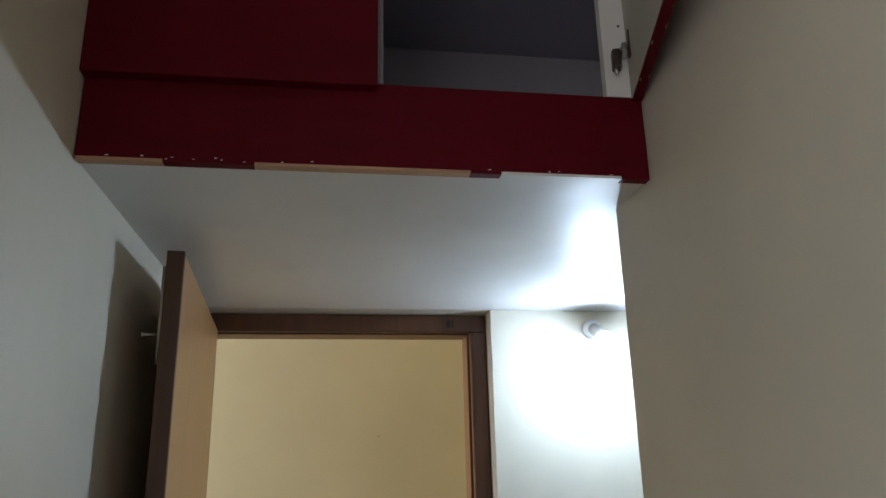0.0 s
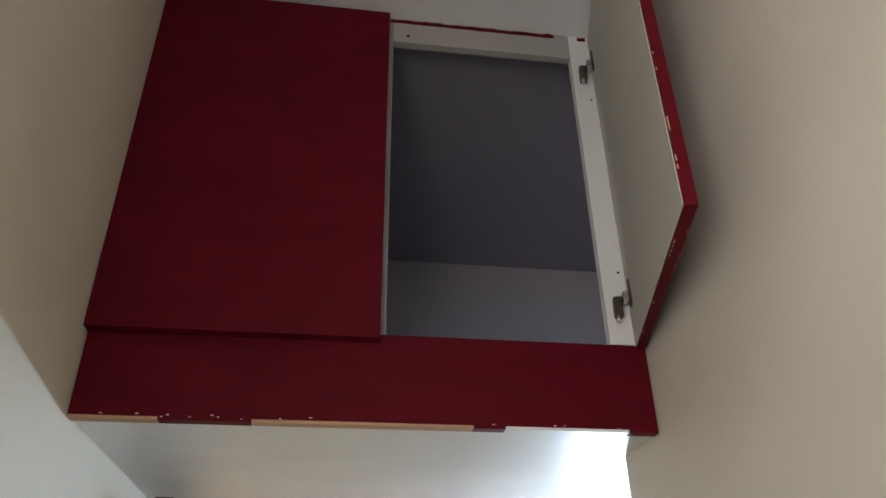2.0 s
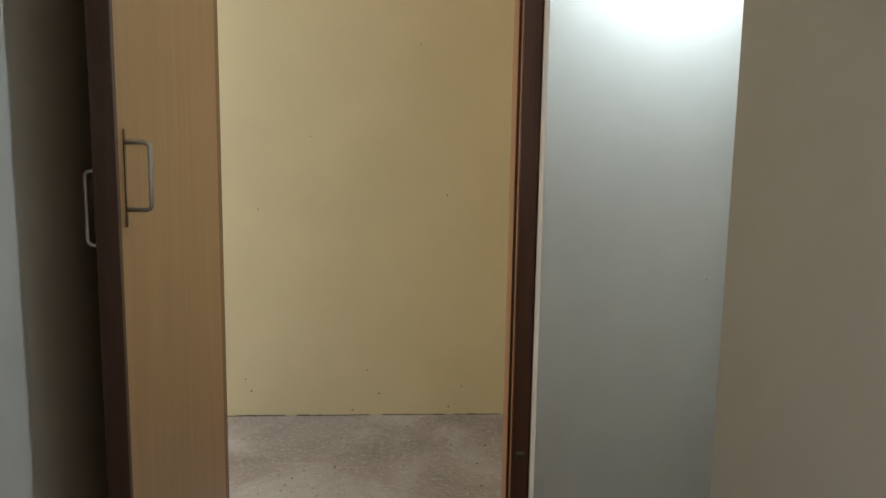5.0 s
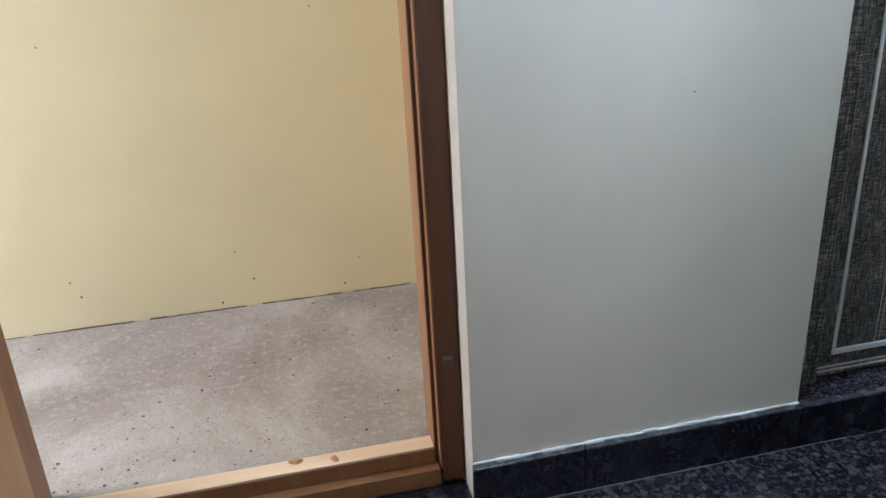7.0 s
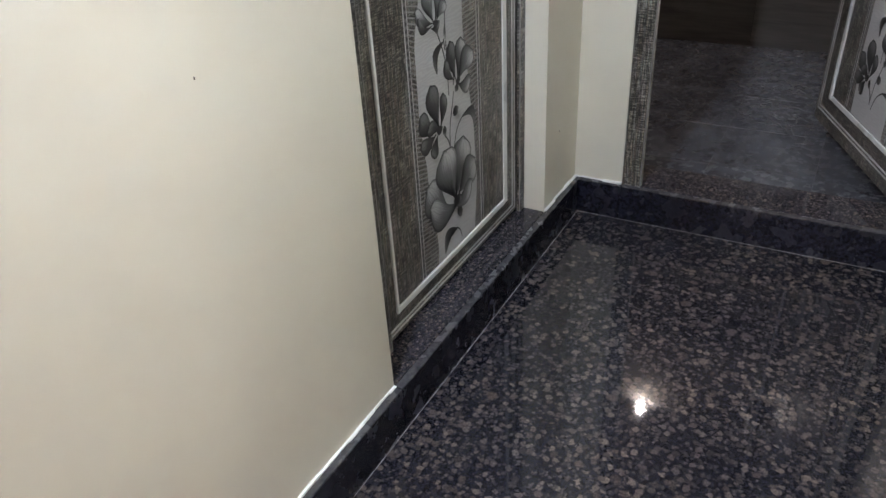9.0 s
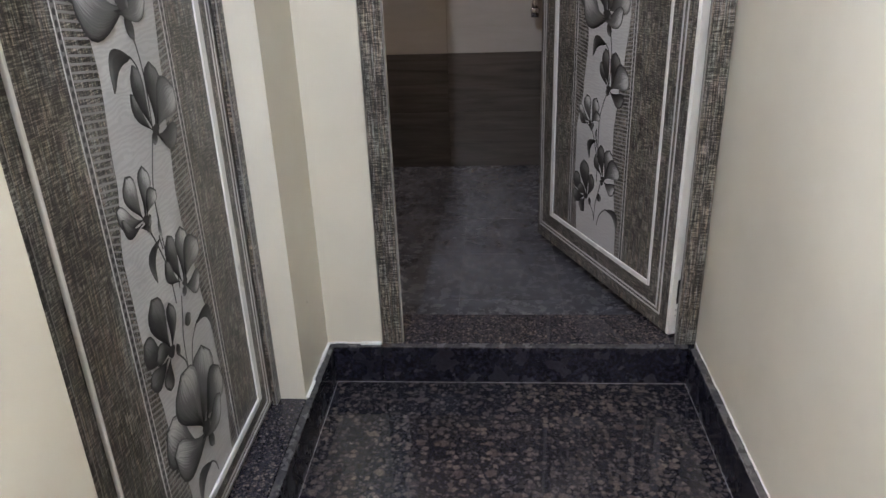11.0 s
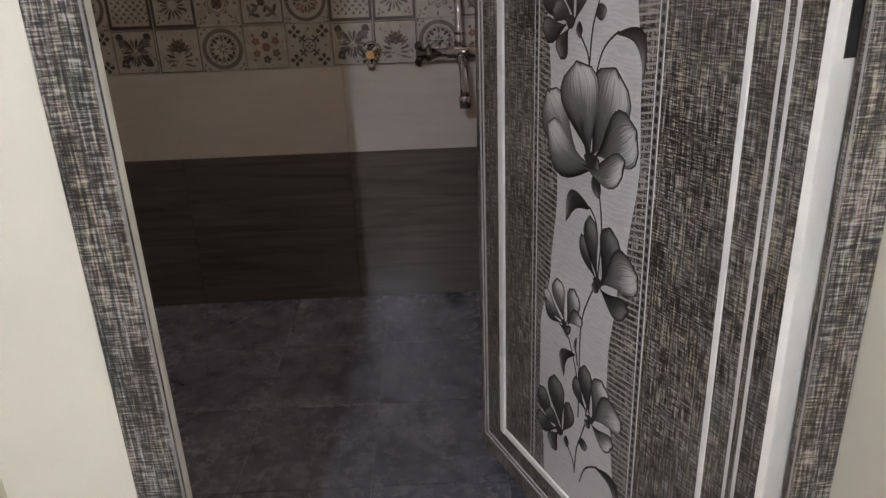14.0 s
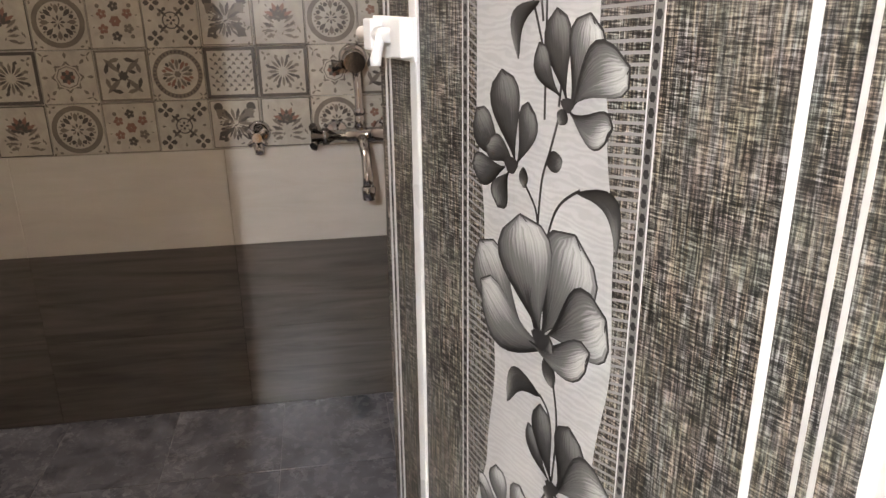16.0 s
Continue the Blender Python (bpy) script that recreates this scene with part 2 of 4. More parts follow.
def fabric_laminate():
    m = Mat("grey_woven_laminate", 0.33)
    h1 = m.noise(1.0, 3, 0.7, m.coords((36, 36, 420)))
    h2 = m.noise(1.0, 4, 0.75, m.coords((310, 310, 18)))
    patch = m.noise(9, 3)
    s = m.math("ADD", m.math("MULTIPLY", h1, 0.47), m.math("MULTIPLY", h2, 0.53))
    s = m.math("ADD", s, m.math("MULTIPLY", m.math("SUBTRACT", patch, 0.5), 0.12))
    c = m.ramp(s, (0.415, (0.004, 0.004, 0.004)), (0.475, (0.030, 0.027, 0.025)), (0.53, (0.125, 0.117, 0.108)), (0.60, (0.37, 0.356, 0.332)))
    tint = m.ramp(m.noise(1.0, 2, 0.5, m.coords((170, 170, 5))), (0.4, (1.12, 0.99, 0.86)), (0.6, (0.95, 1.0, 1.03)))
    c = m.mix(1.0, c, tint, "MULTIPLY")
    hue = m.ramp(m.noise(22, 3, 0.6), (0.36, (1.06, 0.98, 1.01)), (0.5, (1.0, 1.0, 0.98)), (0.64, (0.98, 1.03, 0.95)))
    m.colour(m.mix(1.0, c, hue, "MULTIPLY"))
    m.bump(s, 0.1, 0.0006)
    return m.m


FABRIC = fabric_laminate()


def plain(name, col, rough, metal=0.0, grain=0.1):
    m = Mat(name, rough, metal)
    m.colour(m.ramp(m.noise(18, 4), (0.3, tuple(c * (1 - grain) for c in col)), (0.7, tuple(min(1, c * (1 + grain)) for c in col))))
    return m.m


SILVER = plain("pale_grey_print", (0.22, 0.212, 0.205), 0.32)
CHAIN_GREY = plain("mid_grey_print", (0.15, 0.143, 0.138), 0.32)
# chrome with the dark room's reflection put into its colour
CHROME_DIM = plain("chrome_dark_reflection", (0.16, 0.155, 0.15), 0.12, 1.0, 0.1)
LINE = plain("white_printed_line", (0.50, 0.49, 0.48), 0.32, 0, 0.03)
INK = plain("black_ink_print", (0.025, 0.024, 0.024), 0.35)
CHROME = plain("polished_chrome", (0.50, 0.50, 0.52), 0.08, 1.0, 0.03)
STEEL = plain("brushed_steel", (0.5, 0.48, 0.45), 0.3, 1.0)
RUST = plain("tarnished_brass", (0.20, 0.15, 0.09), 0.4, 0.9, 0.4)
HINGE = plain("dark_old_hinge_steel", (0.11, 0.085, 0.065), 0.45, 0.7, 0.4)
PLASTIC = plain("white_plastic", (0.8, 0.8, 0.79), 0.35, 0, 0.03)
BLACK = plain("black_gap", (0.012, 0.012, 0.012), 0.7)
PEBBLE = plain("dark_grit", (0.07, 0.05, 0.035), 0.8, 0, 0.3)
PEBBLE_PALE = plain("pale_joint_filler", (0.22, 0.21, 0.21), 0.7, 0, 0.3)
EDGE_WHITE = plain("white_pvc_edge", (0.76, 0.75, 0.70), 0.4, 0, 0.05)


def glow(name, col, strength):
    m = Mat(name)
    m.b.inputs["Emission Color"].default_value = (*col, 1)
    m.b.inputs["Emission Strength"].default_value = strength
    m.colour((0.8, 0.8, 0.8))
    return m.m


def petal_mat(name, lo, hi):
    """Printed petal: dark towards its root (u = 0), veined along its length."""
    m = Mat(name, 0.33)
    sep = m.n("ShaderNodeSeparateXYZ")
    m.link(m.co.outputs["UV"], sep.inputs[0])
    u, v = sep.outputs[0], sep.outputs[1]
    comb = m.n("ShaderNodeCombineXYZ")
    m.link(m.math("MULTIPLY", u, 1.5), comb.inputs[0])
    m.link(m.math("MULTIPLY", v, 14.0), comb.inputs[1])
    veins = m.noise(1.0, 3, 0.6, comb.outputs[0])
    g = m.math("ADD", m.math("MULTIPLY", u, 0.75), m.math("MULTIPLY", m.math("SUBTRACT", veins, 0.5), 0.55))
    edge = m.math("MULTIPLY", m.math("POWER", m.math("ABSOLUTE", v), 5.0), 0.32)
    g = m.math("SUBTRACT", g, edge)
    g = m.math("SUBTRACT", g, m.math("MULTIPLY", m.math("POWER", m.math("ABSOLUTE", u), 16.0), 0.35))
    g = m.math("ADD", g, m.math("MULTIPLY", v, 0.20))
    m.colour(m.ramp(g, (0.0, lo), (0.45, tuple((a + b) / 3.6 for a, b in zip(lo, hi))), (0.72, hi)))
    return m.m


PETAL = petal_mat("printed_petal_grey", (0.008, 0.008, 0.008), (0.43, 0.425, 0.415))
PETAL_D = petal_mat("printed_petal_dark", (0.006, 0.006, 0.006), (0.15, 0.148, 0.144))

# ---- mesh helpers ----


def link_bm(name, bm, material, parent=None, label="", m=None):
    me = bpy.data.meshes.new(name)
    bm.to_mesh(me)
    bm.free()
    for mt in (material if isinstance(material, (list, tuple)) else [material]):
        me.materials.append(mt)
    ob = new(name, me)
    if parent is not None:
        ob.parent = parent
    if m is not None:
        ob.matrix_basis = m
    if label:
        ob["label"] = label
    return ob


def part(name, bm, material, parent, label=""):
    return link_bm(name, bm, material, parent, label)


def add_box(bm, x0, x1, y0, y1, z0, z1, bevel=0.0, mat=0):
    vs = [bm.verts.new((x, y, z)) for x in (x0, x1) for y in (y0, y1) for z in (z0, z1)]
    fs = [bm.faces.new([vs[i] for i in q]) for q in ((0, 1, 3, 2), (4, 6, 7, 5), (0, 4, 5, 1), (2, 3, 7, 6), (0, 2, 6, 4), (1, 5, 7, 3))]
    for f_ in fs:
        f_.material_index = mat
    if bevel:
        es = list({e for f_ in fs for e in f_.edges})
        r = bmesh.ops.bevel(bm, geom=es, offset=bevel, segments=2, affect="EDGES", profile=0.5)
        for f_ in r["faces"]:
            f_.material_index = mat
    return bm


def box(*a, bevel=0.0):
    bm = bmesh.new()
    return add_box(bm, *a, bevel=bevel)


def add_tube(bm, pts, r, seg=10, caps=True):
    """A round bar along points; r: one radius or one a point."""
    pts = [Vector(p) for p in pts]
    rs = r if isinstance(r, (list, tuple)) else [r] * len(pts)
    rings = []
    side = None
    for i, p in enumerate(pts):
        d = (pts[min(i + 1, len(pts) - 1)] - pts[max(i - 1, 0)]).normalized()
        if side is None:
            side = d.orthogonal().normalized()
        side = (side - d * side.dot(d)).normalized()
        up = d.cross(side)
        rings.append([bm.verts.new(p + (side * math.cos(a) + up * math.sin(a)) * rs[i]) for a in (2 * math.pi * k / seg for k in range(seg))])
    for a, b in zip(rings, rings[1:]):
        for k in range(seg):
            f_ = bm.faces.new((a[k], a[(k + 1) % seg], b[(k + 1) % seg], b[k]))
            f_.smooth = True
    if caps:
        bm.faces.new(list(reversed(rings[0])))
        bm.faces.new(rings[-1])
    return bm


def tube(pts, r, seg=10):
    return add_tube(bmesh.new(), pts, r, seg)


def wall_slab(name, parts_, material, kind="structure", label=""):
    bm = bmesh.new()
    for p in parts_:
        add_box(bm, *p)
    return tagged(link_bm(name, bm, material, None, label), kind=kind)


# ---- large structure ----
T = 0.15
wall_slab("floor", [(XL - T, 3.9, -5.3, 0.0, -0.1, 0.0)], GRANITE)
# unseen opening at y -4.2 to -2.6, added for the hall fill lamp
wall_slab("wall_west", [(XL - T, XL, -2.6, 0.13, 0, CEIL), (XL - T, XL, -5.3, -4.2, 0, CEIL), (XL - T, XL, -4.2, -2.6, 0, 1.0), (XL - T, XL, -4.2, -2.6, 2.4, CEIL)], CREAM)
wall_slab("wall_east_hall", [(XC, XC + 0.14, -5.3, YS - 0.14, 0, CEIL)], CREAM)
wall_slab("wall_south_passage", [(XC, XE + 0.1, YS - 0.14, YS, 0, SLAB), (XC, XC + 0.14, YS - 0.14, YS, SLAB, CEIL)], CREAM)
# north wall, open at the two doors
wall_slab("wall_north", [(0.0, XW0, 0.0, 0.13, 0, CEIL), (XW1, XE + 0.12, 0.0, 0.13, 0, CEIL), (XW0, XW1, 0.0, 0.13, 2.1, CEIL),
                         (XL, 0.0, 0.0, 0.13, SLAB, CEIL), (XW0, XW1, 0.0, 0.13, -0.1, 0.0)], CREAM)
# end wall, open at the bathroom
BJ0, BJ1 = -0.161, YS
wall_slab("wall_end", [(XE, XE + 0.12, BJ0, 0.0, 0, SLAB), (XE, XE + 0.12, YS, BJ0, 2.12, SLAB)], CREAM)
tagged(wall_slab("ceiling_passage", [(XL, XE + 0.12, LOFT_Y + 0.022, 0.0, SLAB + 0.001, SLAB + 0.12)], WHITE))
wall_slab("ceiling_hall", [(XL - T, XC + 0.14, -5.3, 0.13, CEIL, CEIL + 0.12)], WHITE)
wall_slab("ceiling_loft", [(XC + 0.14, XE + 0.12, YS - 0.14, 0.13, CEIL, CEIL + 0.1)], WHITE)
# closed end of the hall, out of view
wall_slab("wall_hall_end", [(XL, XC, -5.3, -5.15, 0, CEIL)], CREAM)
# yard behind the open door
wall_slab("ground", [(-40, 0.95, 0.13, 40, -0.12, 0.09), (0.95, 40, 1.35, 40, -0.12, 0.09), (-40, XL - T, -40, 0.13, -0.12, 0.03), (3.95, 40, -40, 0.13, -0.12, 0.03), (XL - T, 3.95, -40, -5.3, -0.12, 0.03)], CEMENT)
# unseen east end at x 0.8 helps keep the sun out
wall_slab("wall_yard", [(-3.2, 0.8, YB, YB + 0.15, 0.0, 3.6), (0.8, 0.95, 0.13, YB + 0.15, 0.0, 3.6)], YELLOW)
# unseen cover over the yard, added to block the sun
wall_slab("roof_yard", [(-3.2, 0.95, 0.135, YB + 0.15, 3.6, 3.72)], WHITE)
# room behind the closed door, and bathroom shell
wall_slab("wall_bath_south", [(XE, XB + 0.15, BS - 0.12, BS, -0.1, 2.9)], LIGHT_TILE)
wall_slab("wall_bath_north", [(XE + 0.12, XB + 0.15, BN, BN + 0.12, -0.1, 2.9), (XE, XE + 0.12, 0.13, BN, -0.1, 2.9)], LIGHT_TILE)
wall_slab("wall_bath_far", [(XB + 0.012, XB + 0.15, BS, BN, -0.1, 2.45)], GROUT)
wall_slab("wall_bath_upper", [(XB + 0.002, XB + 0.15, BS, 0.0, 2.461, 2.9), (XB + 0.002, XB + 0.15, 0.1, BN, 2.461, 2.9), (XB + 0.002, XB + 0.15, 0.0, 0.1, 2.58, 2.9)], WHITE)
wall_slab("wall_bath_lintel", [(XE + 0.12, XE + 0.14, BS, BN, 2.2, 2.9)], LIGHT_TILE)
wall_slab("ceiling_bath", [(XE, XB + 0.15, BS - 0.12, BN + 0.12, 2.9, 3.0)], WHITE)
wall_slab("floor_bath", [(2.177, XB + 0.15, BS, BN, 0.0, BATH_Z - 0.0016)], FLOOR_GROUT)


# loft lining: thin sheets whose dark grey-violet stands in for the shade inside
wall_slab("wall_loft_back", [(XL, 2.1, -0.02, -0.002, SLAB + 0.136, CEIL - 0.013)], LOFT_SHADE)
wall_slab("wall_loft_side", [(XL + 0.001, XL + 0.02, LOFT_Y + 0.03, -0.0205, SLAB + 0.136, CEIL - 0.013)], LOFT_SHADE)
wall_slab("floor_loft", [(XL + 0.001, 2.1, LOFT_Y + 0.03, -0.002, SLAB + 0.121, SLAB + 0.135)], LOFT_SHADE)
wall_slab("ceiling_loft_inner", [(XL + 0.001, XC - 0.001, LOFT_Y + 0.03, -0.002, CEIL - 0.012, CEIL - 0.001), (XC - 0.0009, 2.1, YS + 0.001, -0.002, CEIL - 0.012, CEIL - 0.001)], LOFT_SHADE)

# ---- skirting, ledges and sills ----
SK = 0.022


def skirting(name, runs, label="black granite skirting with a thin pale joint"):
    """Runs of stone lengths, each a piece with a small gap to the next."""
    root = tagged(new(name), label, kind="structure")
    for x0, x1, y0, y1 in runs:
        part("stone", box(x0, x1, y0, y1, 0.001, LEDGE, bevel=0.003), SKIRT, root)
    return root


G = 0.0012
skirting("baseboard_north", [(-0.003, 0.27 - G, -SK, -0.0005), (0.27 + G, XW0 - G, -SK, -0.0005), (XW1 + G, XE - SK - G, -SK, -0.0005)])
skirting("baseboard_end", [(XE - SK, XE - 0.0005, BJ0 + G, -0.0005), (XE - SK, XE - 0.0002, YS + SK + 0.001, BJ0 - G)])
skirting("baseboard_south", [(XC + 0.75 + G, XE - SK - G, YS + 0.0005, YS + SK), (XC, XC + 0.75 - G, YS + 0.0005, YS + SK)])
skirting("baseboard_hall_east", [(XC - SK, XC - 0.0005, -3.0, YS + SK), (XC - SK, XC - 0.0005, -5.14, -3.0 - G)])
skirting("baseboard_hall_west", [(XL + 0.0005, XL + SK, -1.9, 0.02), (XL + 0.0005, XL + SK, -5.14, -1.9 - G)])
tagged(link_bm("ledge_closed_door", box(XW0 + G, XW1 - G, 0.0008, 0.13, 0.001, LEDGE, bevel=0.002), THRESHOLD_STONE), "dark granite ledge under the closed door", kind="structure")
skirting("baseboard_ledge", [(XW0 + G, 1.29 - G, -SK, -0.0005), (1.29 + G, XW1 - G, -SK, -0.0005)])
tagged(link_bm("threshold_bathroom", box(XE + 0.0012, 2.176, YS + 0.001, BJ0 - G, 0.001, LEDGE, bevel=0.003), THRESHOLD_STONE), "polished dark granite threshold of the bathroom", kind="structure")
tagged(link_bm("threshold_yard", box(XL + 0.001, -0.001, 0.0, 0.0845, 0.001, 0.012, bevel=0.001), SKIRT), "black granite strip under the timber door frame", kind="structure")
# thin rough plaster edge over the skirting
bm = bmesh.new()
random.seed(4)
for x0, x1, yy in ((0.0, XW0, 0.0), (XW1, XE, 0.0)):
    x = x0
    while x < x1 - 0.01:
        w = min(random.uniform(0.02, 0.06), x1 - x)
        add_box(bm, x, x + w, -random.uniform(0.003, 0.009), 0.0, LEDGE, LEDGE + random.uniform(0.002, 0.006))
        x += w
y = BJ0
while y < -0.01:
    w = min(random.uniform(0.02, 0.05), -y)
    add_box(bm, XE - random.uniform(0.003, 0.012), XE, y, y + w, LEDGE, LEDGE + random.uniform(0.002, 0.006))
    y += w
x = XC
while x < XE - 0.01:
    w = min(random.uniform(0.02, 0.06), XE - x)
    add_box(bm, x, x + w, YS, YS + random.uniform(0.001, 0.004), LEDGE, LEDGE + random.uniform(0.002, 0.005))
    x += w
tagged(link_bm("trim_plaster_edge", bm, WHITE), "rough white plaster edge along the skirting", kind="structure")

# pale joint along the foot of the skirting
bm = bmesh.new()
add_box(bm, 0.0, XE - SK - 0.002, -SK - 0.0022, -SK - 0.0006, 0.0, 0.0012)
add_box(bm, XE - SK - 0.0022, XE - SK - 0.0006, YS + SK + 0.001, -SK - 0.0023, 0.0, 0.0012)
add_box(bm, XC, XE - SK - 0.0023, YS + SK + 0.0006, YS + SK + 0.0018, 0.0, 0.0012)
tagged(link_bm("trim_joint", bm, PEBBLE_PALE), "thin pale joint at the foot of the skirting", kind="structure")

# ---- open brown door with its frame ----


def brown_frame():
    root = tagged(new("door_1"), "dark brown rebated timber door frame with a pale timber sill", "door frame", kind="structure")
    # front part, and the set-back stop, coloured lighter for the yard light on it
    part("jamb", box(-0.055, -0.001, 0.085, 0.115, 0.02, 2.064, bevel=0.002), FRAME_WOOD, root)
    part("jamb", box(-0.995, -0.984, 0.085, 0.115, 0.02, 2.06, bevel=0.002), FRAME_WOOD, root)
    part("lintel", box(-0.995, -0.001, 0.085, 0.115, 2.066, 2.128, bevel=0.002), FRAME_WOOD, root)
    part("stop", box(-0.067, -0.001, 0.1195, 0.213, 0.02, 2.058, bevel=0.001), SILL_DARK, root, "inner stop coloured orange-brown for the yard light on it")
    part("stop", box(-0.995, -0.965, 0.1195, 0.213, 0.02, 2.058, bevel=0.001), SILL_DARK, root, "inner stop coloured orange-brown for the yard light on it")
    part("stop", box(-0.995, -0.001, 0.1195, 0.213, 2.060, 2.128, bevel=0.001), SILL_DARK, root, "inner stop coloured orange-brown for the yard light on it")
    # thin dark boards paint the shaded groove onto the front of the stop
    part("rebate", box(-0.0655, -0.001, 0.1154, 0.1194, 0.02, 2.0595), FRAME_WOOD, root)
    part("rebate", box(-0.995, -0.9665, 0.1154, 0.1194, 0.02, 2.0595), FRAME_WOOD, root)
    part("rebate", box(-0.995, -0.001, 0.1154, 0.1194, 2.0615, 2.128), FRAME_WOOD, root)
    # orange strip stands in for yard light on the jamb's inner face
    part("rebate_edge", box(-0.0585, -0.0552, 0.087, 0.1150, 0.058, 2.060, bevel=0.0005), SILL_DARK, root, "edge of the rebate coloured orange-brown for the yard light on it")
    part("sill", box(-0.983, -0.061, 0.085, 0.115, 0.012, 0.058, bevel=0.002), SILL_DARK, root, "orange-brown lower sill")
    part("sill", box(-0.944, -0.068, 0.116, 0.165, 0.012, 0.096, bevel=0.002), SILL_DARK, root, "orange-brown sill")
    part("sill_top", box(-0.944, -0.068, 0.1162, 0.165, 0.0963, 0.103, bevel=0.001), SILL_WOOD, root, "pale raw timber top")
    part("bolt_socket", box(-0.046, -0.014, 0.0835, 0.086, 0.338, 0.366, bevel=0.001), RUST, root, "worn brass bolt socket")
    part("bolt_pin", box(-0.042, -0.020, 0.080, 0.0835, 0.357, 0.362), STEEL, root)
    part("bolt_slot", box(-0.146, -0.132, 0.0835, 0.085, 2.082, 2.108), BLACK, root)
    part("bolt_slot", box(-0.128, -0.120, 0.0835, 0.085, 2.082, 2.108), BLACK, root)
    return root


# lit copy of the frame timber for yard-side faces; also colours the sill
SILL_DARK = wood("orange_brown_timber", (0.20, 0.088, 0.032), (0.27, 0.125, 0.05), 0.4, 2)
brown_frame()


def brown_leaf():
    root = tagged(new("open_door"), "light oak laminate door leaf standing open by the wall, dark brown edge", "door")
    root.matrix_basis = pose(-0.979, 0.080, 0, 0, 0, -86.4)
    part("leaf", box(0.0, 0.932, 0.0, 0.034, 0.06, 2.068, bevel=0.0015), LEAF_WOOD, root)
    part("edge", box(0.9325, 0.95, -0.0015, 0.036, 0.06, 2.070, bevel=0.0015), LEAF_EDGE, root, "dark brown edge strip")
    for side, y0, d in ((0, 0.0345, 1), (1, -0.0005, -1)):
        h = new("handle")
        h.parent = root
        z0, z1 = (1.193, 1.308) if side == 0 else (1.131, 1.258)
        part("plate", box(0.892, 0.902, min(y0, y0 + d * 0.002), max(y0, y0 + d * 0.002), z0 - 0.03, z1 + 0.022, bevel=0.0006), RUST if side == 0 else STEEL, h, "tarnished back plate")
        c = 0.008
        ex = 0.042 if side == 0 else 0.030
        pts = [(0.897, y0, z0), (0.897, y0 + d * (ex - c), z0), (0.897, y0 + d * (ex - 0.0025), z0 + 0.003), (0.897, y0 + d * ex, z0 + c),
               (0.897, y0 + d * ex, z1 - c), (0.897, y0 + d * (ex - 0.0025), z1 - 0.003), (0.897, y0 + d * (ex - c), z1), (0.897, y0, z1)]
        part("bar", tube(pts, 0.0042, 10), STEEL, h, "steel bar")
    bolt = new("tower_bolt")
    bolt.parent = root
    part("rail", box(0.912, 0.926, -0.0035, -0.002, 1.80, 2.03, bevel=0.0005), RUST, bolt)
    part("rod", tube([(0.919, -0.008, 1.82), (0.919, -0.008, 2.04)], 0.0045, 10), STEEL, bolt)
    part("knob", tube([(0.919, -0.010, 1.885), (0.919, -0.036, 1.885), (0.919, -0.044, 1.885)], [0.0035, 0.0035, 0.006], 10), STEEL, bolt)
    return root


brown_leaf()

# ---- loft cupboard ----


def strip(root, name, x0, x1, mat, z0=2.124, z1=2.1295):
    part(name, box(x0, x1, LOFT_Y - 0.001, LOFT_Y + 0.021, z0, z1), mat, root)


